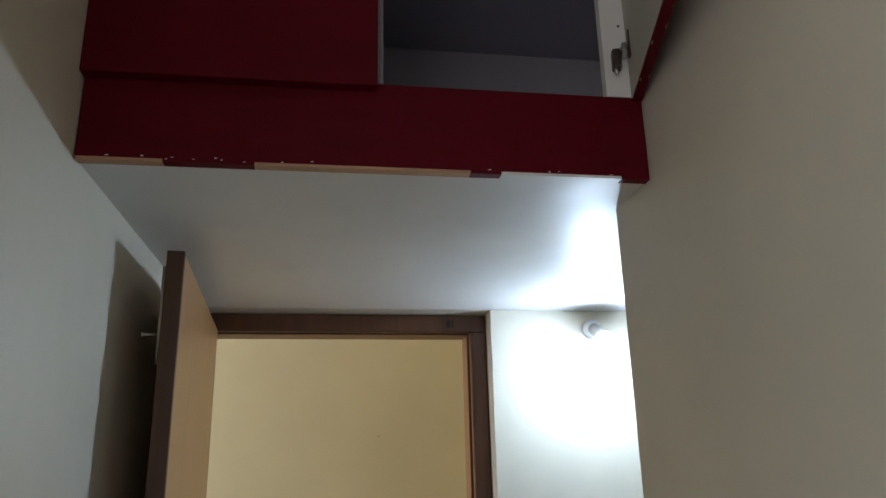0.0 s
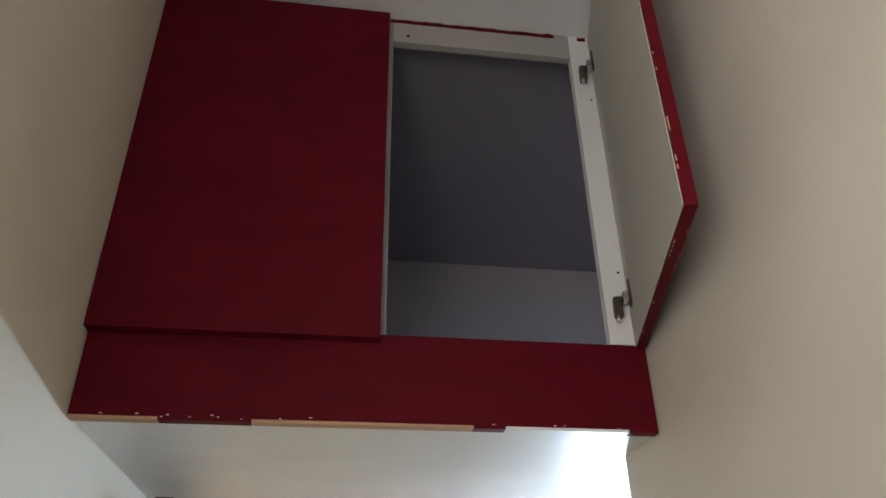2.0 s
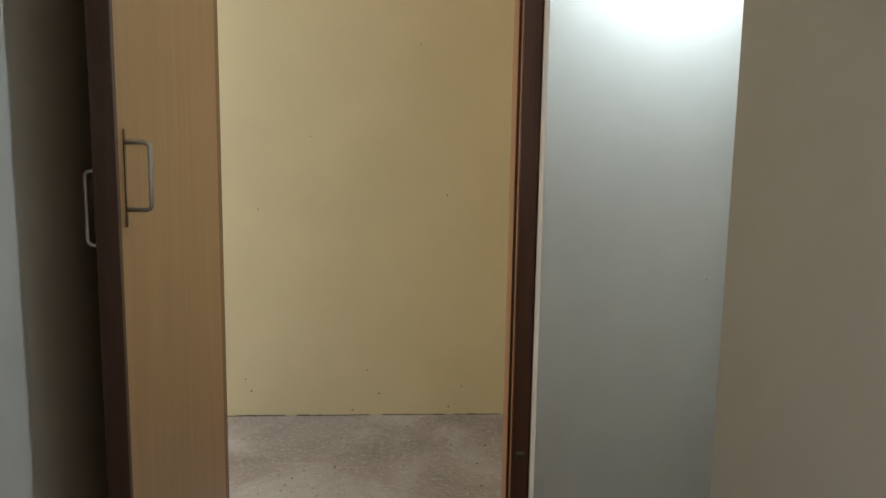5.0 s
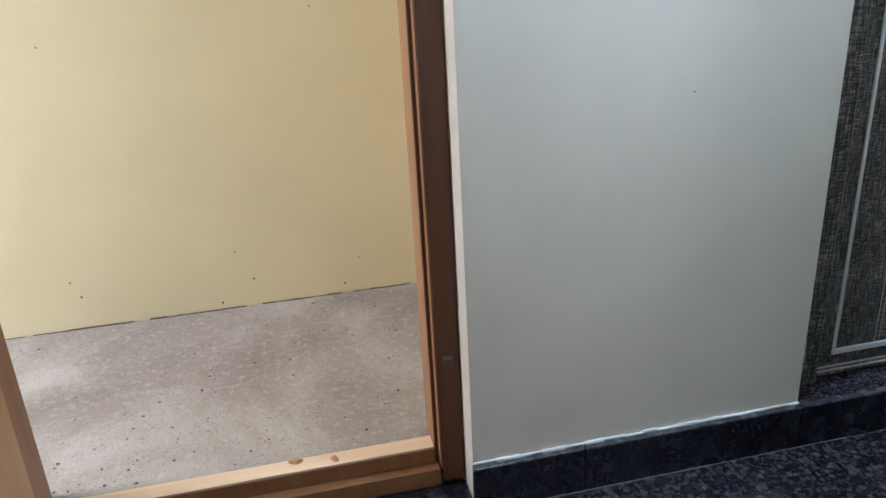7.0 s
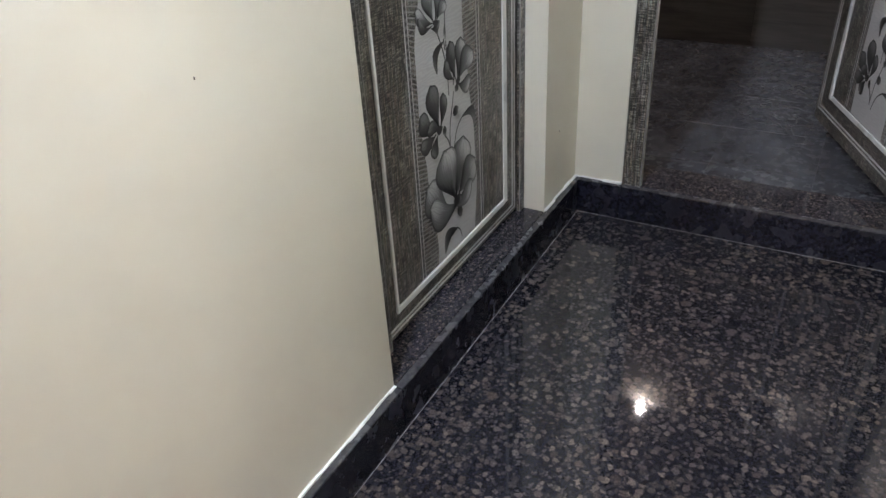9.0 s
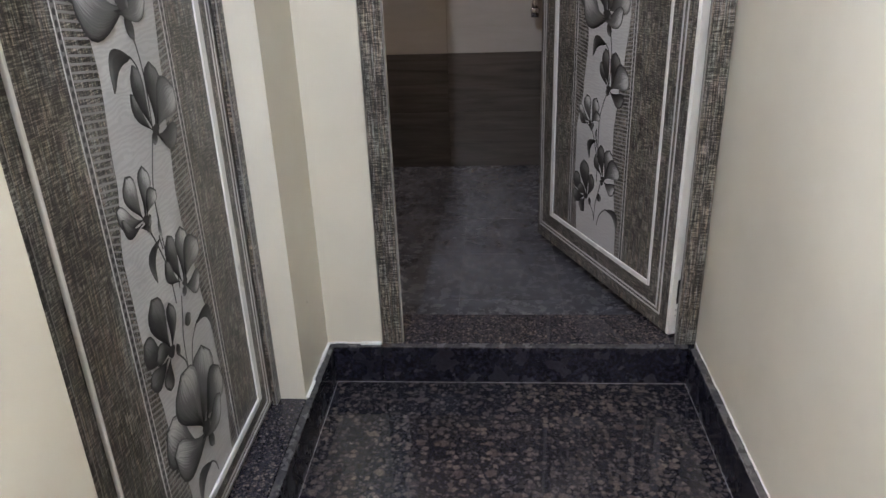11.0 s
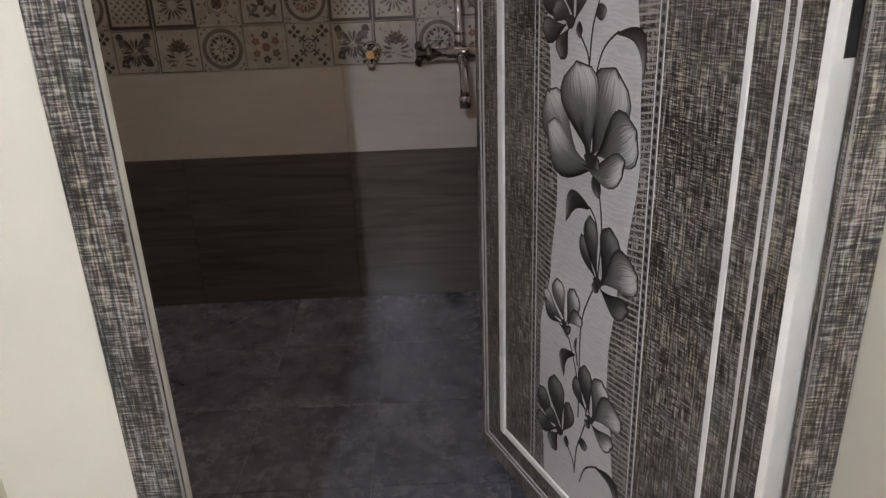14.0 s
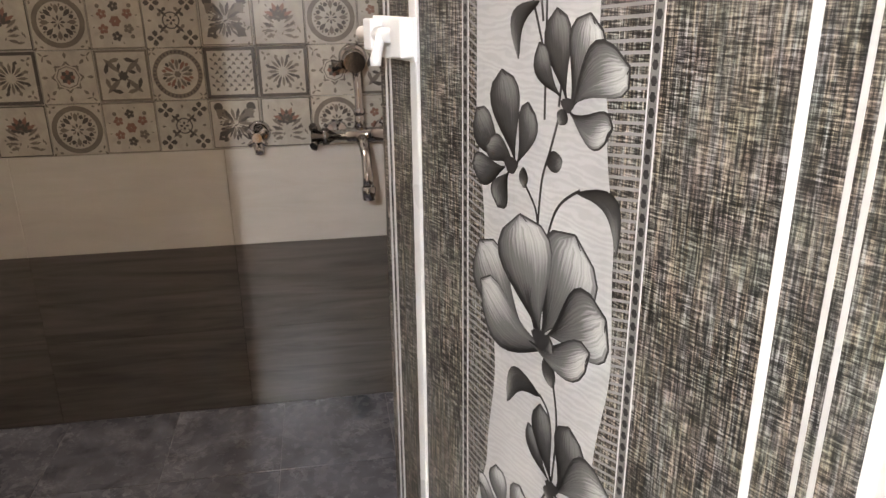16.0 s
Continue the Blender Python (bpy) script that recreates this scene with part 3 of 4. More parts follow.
def loft():
    root = tagged(new("loft_cupboard"), "dark red loft cupboard over the passage, one shutter hanging open", "loft cupboard")
    z1, z2 = 2.303, 3.14
    part("fascia", box(XL + 0.002, XC - 0.002, LOFT_Y, LOFT_Y + 0.02, SLAB, z1, bevel=0.001), RED, root)
    part("shutter", box(XL + 0.001, -0.478, LOFT_Y - 0.029, LOFT_Y - 0.001, z1 - 0.019, z2 + 0.018, bevel=0.0015), RED, root)
    # left frame edge takes the same shade colour as the loft inside
    part("cabinet_frame", box(-0.490, -0.466, LOFT_Y + 0.0005, LOFT_Y + 0.02, z1 + 0.001, CEIL - 0.001), LOFT_SHADE, root)
    part("cabinet_frame", box(XC - 0.074, XC - 0.002, LOFT_Y, LOFT_Y + 0.02, z1 + 0.001, CEIL - 0.001), WHITE, root)
    # head board in the greyed white, dimmer than the right side frame
    part("cabinet_frame", box(-0.466, XC - 0.074, LOFT_Y, LOFT_Y + 0.02, 3.09, CEIL - 0.001), LOFT_HEAD_DIM, root)
    # ragged red paint line along the head
    bm = bmesh.new()
    random.seed(8)
    x = -0.474
    while x < XC - 0.03:
        w = random.uniform(0.006, 0.02)
        if x < XC - 0.16 or random.random() < 0.72:
            add_box(bm, x, min(x + w + 0.001, XC - 0.02), LOFT_Y - 0.0006, LOFT_Y - 0.0001, 3.156 - random.uniform(0, 0.002), 3.167 + random.uniform(-0.003, 0.003))
        x += w
    tagged(part("paint_line", bm, RED, root, "ragged red paint line"), kind="stuff")
    part("screw_hole", tube([(-0.43, LOFT_Y - 0.0006, 3.113), (-0.43, LOFT_Y + 0.002, 3.113)], 0.0045, 10), BLACK, root)
    strip(root, "lower_edge", XL + 0.003, -0.86, LIP_WOOD)
    strip(root, "lower_edge", -0.859, -0.70, RED)
    strip(root, "lower_edge", -0.699, -0.30, LIP_WOOD)
    strip(root, "lower_edge", -0.299, -0.24, RED)
    strip(root, "lower_edge", -0.239, 0.0, WHITE)
    strip(root, "lower_edge", 0.001, XC - 0.003, RED)
    # paint chips on the lower edge
    bm = bmesh.new()
    for _ in range(14):
        x = random.choice((random.uniform(-0.97, -0.70), random.uniform(-0.97, 0.05)))
        w = random.uniform(0.002, 0.007)
        z = SLAB + random.uniform(-0.002, 0.004)
        add_box(bm, x, x + w, LOFT_Y - 0.0016, LOFT_Y - 0.0011, z, z + random.uniform(0.0006, 0.002))
    tagged(part("chipped_paint", bm, WHITE, root, "chipped paint showing white"), kind="stuff")
    leaf = new("open_shutter")
    leaf.parent = root
    leaf.matrix_basis = pose(0.040, LOFT_Y - 0.001, 0, 0, 0, -104.0)
    part("board", box(0.0, 0.527, 0.0, 0.0195, z1 - 0.008, z2 + 0.011, bevel=0.001), RED, leaf, "dark red board with worn edges")
    part("inner_face", box(0.004, 0.523, -0.002, -0.0002, z1 - 0.004, z2 + 0.007), SHUTTER_WHITE, leaf, "white inner face")
    bm = bmesh.new()
    for _ in range(16):
        u = random.uniform(0.05, 0.495)
        yy = random.choice((0.001, 0.0165))
        add_box(bm, u, u + random.uniform(0.002, 0.012), yy, yy + 0.002, z1 - 0.0088, z1 - 0.0081)
    for _ in range(10):
        z = random.uniform(z1, z2)
        add_box(bm, 0.5271, 0.5276, 0.0005, 0.003, z, z + random.uniform(0.003, 0.012))
    tagged(part("chipped_edge", bm, LIP_WOOD, leaf, "chipped paint on the edge"), kind="stuff")
    for z in (2.39, 3.035):
        h = new("hinge")
        h.parent = leaf
        part("cup", box(0.036, 0.050, -0.006, -0.0025, z - 0.018, z + 0.042, bevel=0.0012), HINGE, h)
        part("arm", box(0.014, 0.044, -0.018, -0.0062, z - 0.004, z + 0.016, bevel=0.002), STEEL, h)
        part("bracket", box(0.002, 0.030, -0.036, -0.0185, z - 0.030, z + 0.012, bevel=0.003), HINGE, h)
        part("screw", tube([(0.024, -0.030, z - 0.028), (0.024, -0.030, z - 0.044)], 0.0045, 8), STEEL, h)
    for z in (2.47, 2.955):
        part("screw_hole", tube([(XC - 0.035, LOFT_Y - 0.0006, z), (XC - 0.035, LOFT_Y + 0.002, z)], 0.003, 8), BLACK, root)
    return root


loft()

# ---- patterned doors ----
LW = 0.837
PERIOD = 0.795


def blade(bm, base, tip, width, bend=0.0, y=0.0, mat=0, n=9, belly=0.6, uvl=None):
    """A flat petal or leaf from base to tip in the door's plane: u across, z up. belly: where it is widest."""
    b, t_ = Vector((base[0], base[1])), Vector((tip[0], tip[1]))
    d = t_ - b
    side = Vector((-d.y, d.x)).normalized()
    ln = d.length
    rows = []
    for i in range(n + 1):
        s_ = i / n
        w = width * 0.5 * (math.sin(math.pi * min(1.0, s_ ** (math.log(0.5) / math.log(belly))) ) ** 0.62 if 0 < s_ < 1 else 0.0)
        w = max(w, 0.0012)
        c = b + d * s_ + side * (bend * ln * math.sin(math.pi * s_))
        row = []
        for k in (-1, -0.5, 0, 0.5, 1):
            p = c + side * (w * k)
            row.append((bm.verts.new((p.x, y + 0.0005 * (1 - k * k), p.y)), s_, k))
        rows.append(row)
    for a, c in zip(rows, rows[1:]):
        for k in range(4):
            q = (a[k], a[k + 1], c[k + 1], c[k])
            f_ = bm.faces.new([v[0] for v in q])
            f_.normal_update()
            if f_.normal.y < 0:
                f_.normal_flip()
                q = tuple(reversed(q))
            f_.material_index = mat
            f_.smooth = True
            for lp in f_.loops:
                for v in q:
                    if v[0] is lp.vert:
                        lp[uvl].uv = (v[1], v[2])


def ribbon(bm, pts, w, y, mat):
    """A flat line of constant or tapering width through points (u, z)."""
    ps = [Vector(p) for p in pts]
    ws = w if isinstance(w, (list, tuple)) else [w] * len(ps)
    prev = None
    for i, p in enumerate(ps):
        d = (ps[min(i + 1, len(ps) - 1)] - ps[max(i - 1, 0)]).normalized()
        s_ = Vector((-d.y, d.x)) * ws[i] * 0.5
        cur = (bm.verts.new((p.x + s_.x, y, p.y + s_.y)), bm.verts.new((p.x - s_.x, y, p.y - s_.y)))
        if prev:
            f_ = bm.faces.new((prev[0], cur[0], cur[1], prev[1]))
            f_.normal_update()
            if f_.normal.y < 0:
                f_.normal_flip()
            f_.material_index = mat
        prev = cur


def smooth_line(pts, n=6):
    out = []
    P_ = [Vector(p) for p in pts]
    for i in range(len(P_) - 1):
        a, b, c, d = P_[max(i - 1, 0)], P_[i], P_[i + 1], P_[min(i + 2, len(P_) - 1)]
        for k in range(n):
            t_ = k / n
            out.append(0.5 * ((2 * b) + (c - a) * t_ + (2 * a - 5 * b + 4 * c - d) * t_ ** 2 + (3 * b - a - 3 * c + d) * t_ ** 3))
    out.append(P_[-1])
    return out


def interp(table, z):
    """A closed curve of (z, u) points that repeats each PERIOD."""
    z = (z - table[0][0]) % PERIOD + table[0][0]
    for (a, ua), (b, ub) in zip(table, table[1:]):
        if a <= z <= b:
            k = (z - a) / (b - a)
            k = k * k * (3 - 2 * k)
            return ua + (ub - ua) * k
    return table[-1][1]


EDGE_L = ((0.43, 0.567), (0.60, 0.567), (0.735, 0.534), (0.887, 0.518), (1.09, 0.547), (1.225, 0.562))
EDGE_R = ((0.47, 0.326), (0.56, 0.346), (0.64, 0.347), (0.75, 0.334), (0.84, 0.314), (0.985, 0.296), (1.11, 0.304), (1.265, 0.326))
# each flower: petals as (base u, base z, tip u, tip z, width, bend, shade)
BIG = ((0.419, 0.979, 0.366, 1.128, 0.104, 0.05, 0), (0.453, 0.969, 0.556, 1.068, 0.092, -0.10, 0), (0.421, 0.979, 0.468, 1.128, 0.112, -0.04, 0),
       (0.405, 0.985, 0.308, 1.044, 0.092, 0.02, 0), (0.398, 0.966, 0.550, 1.012, 0.082, -0.20, 0), (0.440, 0.962, 0.330, 0.992, 0.052, 0.16, 0),
       (0.414, 0.966, 0.395, 0.975, 0.026, 0.0, 1))
RIGHT = ((0.389, 0.767, 0.438, 0.835, 0.026, -0.1, 1), (0.387, 0.770, 0.415, 0.876, 0.040, -0.05, 1), (0.375, 0.770, 0.358, 0.872, 0.056, 0.08, 1),
         (0.375, 0.763, 0.283, 0.815, 0.078, -0.12, 0), (0.378, 0.757, 0.300, 0.745, 0.044, 0.14, 1))
SMALL = ((0.484, 0.642, 0.555, 0.684, 0.032, -0.12, 0), (0.482, 0.645, 0.510, 0.722, 0.044, -0.06, 0), (0.475, 0.645, 0.453, 0.722, 0.042, 0.08, 0),
         (0.490, 0.638, 0.548, 0.666, 0.022, -0.25, 1), (0.470, 0.644, 0.425, 0.672, 0.032, -0.15, 0), (0.497, 0.634, 0.460, 0.640, 0.018, 0.2, 1))
DARK = ((0.482, 1.196, 0.512, 1.304, 0.060, -0.03, 1), (0.500, 1.190, 0.565, 1.250, 0.050, -0.10, 1), (0.478, 1.192, 0.458, 1.270, 0.036, 0.10, 1),
        (0.500, 1.185, 0.572, 1.176, 0.042, -0.10, 1), (0.492, 1.180, 0.514, 1.130, 0.038, 0.1, 1), (0.480, 1.190, 0.540, 1.205, 0.036, 0.12, 1))
TOP = ((0.392, 1.283, 0.413, 1.378, 0.044, -0.05, 1), (0.384, 1.280, 0.360, 1.374, 0.056, 0.06, 0), (0.400, 1.285, 0.440, 1.340, 0.030, -0.15, 1),
       (0.381, 1.276, 0.300, 1.325, 0.064, -0.16, 0), (0.384, 1.270, 0.318, 1.262, 0.042, 0.16, 0))
LEAVES = ((0.368, 1.180, 0.299, 1.126, 0.026, -0.36, 1), (0.416, 0.890, 0.487, 0.847, 0.036, 0.34, 1), (0.443, 0.592, 0.479, 0.526, 0.026, 0.32, 1),
          (0.409, 0.952, 0.392, 0.914, 0.026, 0.0, 1), (0.388, 0.764, 0.392, 0.742, 0.022, 0.0, 1), (0.478, 0.634, 0.468, 0.616, 0.014, 0.0, 1),
          (0.462, 1.192, 0.460, 1.166, 0.018, 0.0, 1), (0.390, 1.272, 0.398, 1.254, 0.020, 0.0, 1), (0.418, 1.205, 0.390, 1.214, 0.026, 0.0, 1),
          (0.437, 0.632, 0.436, 0.590, 0.010, 0.1, 0))
STEMS = (((0.393, 0.922), (0.384, 0.88), (0.382, 0.84), (0.387, 0.77)), ((0.395, 0.752), (0.423, 0.69), (0.431, 0.64), (0.430, 0.557), (0.428, 0.46)),
         ((0.404, 1.258), (0.416, 1.22), (0.429, 1.181), (0.434, 1.120)), ((0.461, 1.170), (0.440, 1.145), (0.433, 1.120)),
         ((0.416, 1.110), (0.404, 1.145), (0.388, 1.166), (0.362, 1.184)), ((0.393, 0.850), (0.400, 0.874), (0.418, 0.892)),
         ((0.468, 0.618), (0.452, 0.585), (0.436, 0.545)), ((0.404, 0.478), (0.395, 0.56)), ((0.441, 0.598), (0.436, 0.57)))


HEARTS = ((0.417, 0.974, 0.017), (0.382, 0.765, 0.013), (0.480, 0.642, 0.009), (0.486, 1.190, 0.014), (0.386, 1.277, 0.011))


def printed_strip(root, b0, b1, phase):
    """The flower strip: pale ground with wavy edges, hatching, chains and flowers."""
    y1, y2, y3 = 0.0003, 0.0007, 0.0012
    cl, cr = 0.594, 0.268
    EL, ER = (tuple((z + phase, u) for z, u in e) for e in (EDGE_L, EDGE_R))
    zs = [b0 + (b1 - b0) * i / 110 for i in range(111)]
    bm = bmesh.new()
    prev = None
    for z in zs:
        cur = (bm.verts.new((interp(ER, z), y2, z)), bm.verts.new((interp(EL, z), y2, z)))
        if prev:
            bm.faces.new((prev[0], prev[1], cur[1], cur[0]))
        prev = cur
    bmesh.ops.recalc_face_normals(bm, faces=bm.faces)
    if bm.faces[0:1] and next(iter(bm.faces)).normal.y < 0:
        bmesh.ops.reverse_faces(bm, faces=bm.faces)
    part("pale_ground", bm, SILVER_RELIEF, root, "pale grey ground with rippled relief")
    bm = bmesh.new()
    z = b0 + 0.004
    while z < b1 - 0.02:
        for a, b, sl in ((interp(EL, z), cl - 0.007, 0.010), (cr + 0.007, interp(ER, z), -0.006)):
            if abs(b - a) > 0.006:
                q = [bm.verts.new(v) for v in ((a, y1, z), (b, y1, z + sl), (b, y1, z + sl + 0.0036), (a, y1, z + 0.0036))]
                f_ = bm.faces.new(q)
                f_.normal_update()
                if f_.normal.y < 0:
                    f_.normal_flip()
        z += 0.0115
    tagged(part("hatching", bm, SILVER, root, "fine pale hatching"), kind="stuff")
    bm = bmesh.new()
    for c in (cl, cr):
        for dx in (-0.0065, 0.0065):
            add_box(bm, c + dx - 0.0008, c + dx + 0.0008, 0.0, 0.0007, b0, b1)
    part("chain_lines", bm, LINE, root)
    bm = bmesh.new()
    for c in (cl, cr):
        add_box(bm, c - 0.0057, c + 0.0057, 0.0, 0.0004, b0, b1)
    part("chain_band", bm, CHAIN_GREY, root)
    bm = bmesh.new()
    for c in (cl, cr):
        z = b0 + 0.006
        while z < b1 - 0.004:
            q = [bm.verts.new((c + 0.0042 * math.cos(a), y2, z + 0.0056 * math.sin(a))) for a in (math.pi * k / 3 for k in range(6))]
            f_ = bm.faces.new(q)
            f_.normal_update()
            if f_.normal.y < 0:
                f_.normal_flip()
            z += 0.0155
    tagged(part("chain_beads", bm, INK, root, "black beads of the printed chain"), kind="stuff")
    # flowers, once for each repeat of the strip
    for rep in (-2, -1, 0, 1):
        dz = rep * PERIOD + phase
        for nm, petals in (("flower", BIG), ("flower", RIGHT), ("flower", SMALL), ("flower", DARK), ("flower", TOP), ("leaves", LEAVES)):
            bm = bmesh.new()
            uvl = bm.loops.layers.uv.new("UVMap")
            for i, (u0, z0, u1, z1, w, bend, shade) in enumerate(petals):
                if min(z0, z1) + dz < b0 - 0.01 or max(z0, z1) + dz > b1 - 0.02:
                    continue
                lean = Vector((u1 - u0, z1 - z0)).normalized() * 0.0026
                belly = 0.70 if nm == "flower" else 0.5
                if nm == "flower":
                    blade(bm, (u0, z0 + dz), (u1 + lean.x, z1 + lean.y + dz), w + 0.0028, bend, y3 + 0.0004 * i - 0.0002, 2, uvl=uvl, belly=belly)
                blade(bm, (u0, z0 + dz), (u1, z1 + dz), w, bend, y3 + 0.0004 * i, shade, uvl=uvl, belly=belly)
            if bm.faces:
                part(nm, bm, (PETAL, PETAL_D, INK), root, "printed grey flower" if nm == "flower" else "printed dark leaves")
            else:
                bm.free()
        bm = bmesh.new()
        for st in STEMS:
            if min(p[1] for p in st) + dz > b0 + 0.01 and max(p[1] for p in st) + dz < b1 - 0.03:
                ribbon(bm, smooth_line([(u, z + dz) for u, z in st]), 0.0038, y3 - 0.0002, 0)
        for cu, cz, cr_ in HEARTS:
            if cz + dz > b0 + 0.012 and cz + dz < b1 - 0.02:
                f_ = bm.faces.new([bm.verts.new((cu + cr_ * (1 + 0.2 * math.sin(3 * a)) * math.cos(a), y3 + 0.0030, cz + dz + 0.8 * cr_ * math.sin(a))) for a in (math.pi * k / 7 for k in range(14))])
                f_.normal_update()
                if f_.normal.y < 0:
                    f_.normal_flip()
        # stamens of the big flower
        if 0.97 + dz > b0 and 1.04 + dz < b1:
            for k in range(4):
                ribbon(bm, ((0.428, 0.985 + dz), (0.440 + 0.002 * k, 1.022 + dz), (0.438 + 0.005 * k, 1.045 + dz - 0.004 * abs(k - 1.5))), (0.006, 0.0025, 0.001), y3 + 0.0032, 0)
        if bm.faces:
            part("stems", bm, INK, root, "thin black stems")
        else:
            bm.free()


def relief():
    m = Mat("pale_grey_rippled_print", 0.33)
    w = m.n("ShaderNodeTexWave", Scale=9.0, Distortion=16.0, Detail=3.0)
    w.bands_direction = "Z"
    m.link(m.coords((1.5, 1, 4)), w.inputs["Vector"])
    m.colour(m.ramp(w.outputs["Fac"], (0.2, (0.375, 0.37, 0.365)), (0.8, (0.415, 0.41, 0.405))))
    m.bump(w.outputs["Fac"], 0.07, 0.0008)
    return m.m


SILVER_RELIEF = relief()


def printed_door(name, label, H0, bead_z, line_z, phase, w, w2):
    root = tagged(new(name), label, "door")
    H1 = 2.09
    part("leaf", box(0.0125, LW, -0.045, 0.0, H0, H1, bevel=0.001), FABRIC, root, "grey woven-look laminate")
    part("edge_strip", box(-0.0015, 0.012, -0.045, 0.0004, H0, H1, bevel=0.001), EDGE_WHITE, root, "white edge strip")
    lines = bmesh.new()
    bm = lines
    for a0, a1, off in ((0.046, LW - 0.031, 0.0), (0.063, LW - 0.017, 0.0)):
        lw = 0.0055
        k = 0 if a0 < 0.05 else 1
        x0, x1 = (0.046, LW - 0.017) if k == 0 else (0.062, LW - 0.031)
        b0, b1 = line_z + 0.013 * k, H1 - 0.035 - 0.013 * k
        add_box(bm, x0, x0 + lw, 0.0, 0.0009, b0, b1)
        add_box(bm, x1 - lw, x1, 0.0, 0.0009, b0, b1)
        add_box(bm, x0 + lw, x1 - lw, 0.0, 0.0009, b0, b0 + lw)
        add_box(bm, x0 + lw, x1 - lw, 0.0, 0.0009, b1 - lw, b1)
    part("printed_lines", bm, LINE, root, "pair of thin white lines")
    bm = bmesh.new()
    a0, a1, b0, b1 = 0.106, 0.731, bead_z, H1 - 0.105
    add_box(bm, a0, a0 + w, 0.0, 0.004, b0, b1, bevel=0.001)
    add_box(bm, a1 - w2, a1, 0.0, 0.007, b0, b1, bevel=0.002)
    add_box(bm, a0 + w, a1 - w2, 0.0, 0.006, b0, b0 + 0.016, bevel=0.002)
    add_box(bm, a0 + w, a1 - w2, 0.0, 0.006, b1 - 0.016, b1, bevel=0.002)
    part("bead", bm, BEAD_WHITE, root, "raised white bead")
    printed_strip(root, b0 + 0.017, b1 - 0.017, phase)
    return root


bath_door = printed_door("bathroom_door", "patterned grey laminate door with printed flowers, ajar into the bathroom", 0.13, 0.238, 0.172, 0.0, 0.009, 0.02)
bath_door.matrix_basis = pose(2.038, -0.983, 0, 0, 0, 23.04)
for z0, z1 in ((0.228, 0.302), (1.180, 1.285), (1.93, 2.03)):
    part("hinge_plate", box(-0.0032, -0.0018, -0.034, -0.016, z0, z1), BLACK, bath_door, "dark hinge plate let into the edge")
for z in (0.19, 0.208):
    part("screw", tube([(-0.0015, -0.018, z), (-0.0028, -0.018, z)], 0.003, 8), STEEL, bath_door)
latch = new("slide_latch")
latch.parent = bath_door
part("base", box(0.705, 0.835, 0.0075, 0.012, 1.300, 1.362, bevel=0.002), PLASTIC, latch, "white plastic base")
part("barrel", tube([(0.715, 0.022, 1.335), (0.852, 0.022, 1.335)], 0.011, 14), PLASTIC, latch)
part("guide", box(0.708, 0.740, 0.012, 0.034, 1.306, 1.362, bevel=0.003), PLASTIC, latch)
part("guide", box(0.800, 0.826, 0.012, 0.034, 1.312, 1.358, bevel=0.003), PLASTIC, latch)
part("thumb_knob", tube([(0.775, 0.030, 1.335), (0.775, 0.040, 1.300), (0.775, 0.040, 1.292)], [0.007, 0.009, 0.008], 12), PLASTIC, latch)

wc_door = printed_door("closed_door", "closed patterned grey laminate door with printed flowers, behind a stone ledge", LEDGE + 0.008, 0.190, 0.138, 0.165, 0.024, 0.008)
wc_door.matrix_basis = Matrix.Translation((1.742 - 0.006, 0.081, 0)) @ Matrix.Rotation(math.pi, 4, "Z")


def fabric_frame(name, label, boxes, edges):
    root = tagged(new(name), label, "door frame", kind="structure")
    for b in boxes:
        if name == "door_3" and b[1] - b[0] > 0.03:
            part("jamb", box(b[0], XE + 0.0015, *b[2:], bevel=0.0008), FABRIC, root)
            part("rebate", box(XE + 0.0016, XE + 0.018, *b[2:], bevel=0.0008), EDGE_WHITE, root, "pale inner rebate")
            continue
        part("jamb", box(*b, bevel=0.0012), FABRIC, root)
    for b in edges:
        part("edge_trim", box(*b), SILVER, root, "pale edge trim")
    return root


fabric_frame("door_2", "grey woven-look frame round the closed door",
             [(XW0 + 0.001, 0.955, 0.066, 0.079, LEDGE, 2.099), (1.700, XW1 - 0.001, 0.066, 0.079, LEDGE, 2.099), (0.956, 1.699, 0.066, 0.079, 2.05, 2.099)],
             [(0.9552, 0.957, 0.067, 0.079, LEDGE, 2.05), (1.698, 1.6998, 0.067, 0.070, LEDGE, 2.05)])
frame_b = fabric_frame("door_3", "grey woven-look frame round the bathroom doorway",
                       [(XE - 0.004, XE + 0.06, BJ0 - 0.062, BJ0 - 0.002, LEDGE, 2.118), (XE - 0.004, XE + 0.006, YS + 0.002, YS + 0.060, LEDGE, 2.118),
                        (XE - 0.004, XE + 0.06, YS + 0.069, BJ0 - 0.063, 2.092, 2.118)],
                       [(XE - 0.0055, XE - 0.0042, BJ0 - 0.062, BJ0 - 0.059, LEDGE, 2.09),
                        (XE - 0.0055, XE - 0.0042, YS + 0.0575, YS + 0.060, LEDGE, 2.09)])
part("strike_plate", box(XE - 0.012, XE - 0.0058, BJ0 - 0.058, BJ0 - 0.012, 1.305, 1.36, bevel=0.002), PLASTIC, frame_b, "white plastic strike plate")

# ---- lamp ----


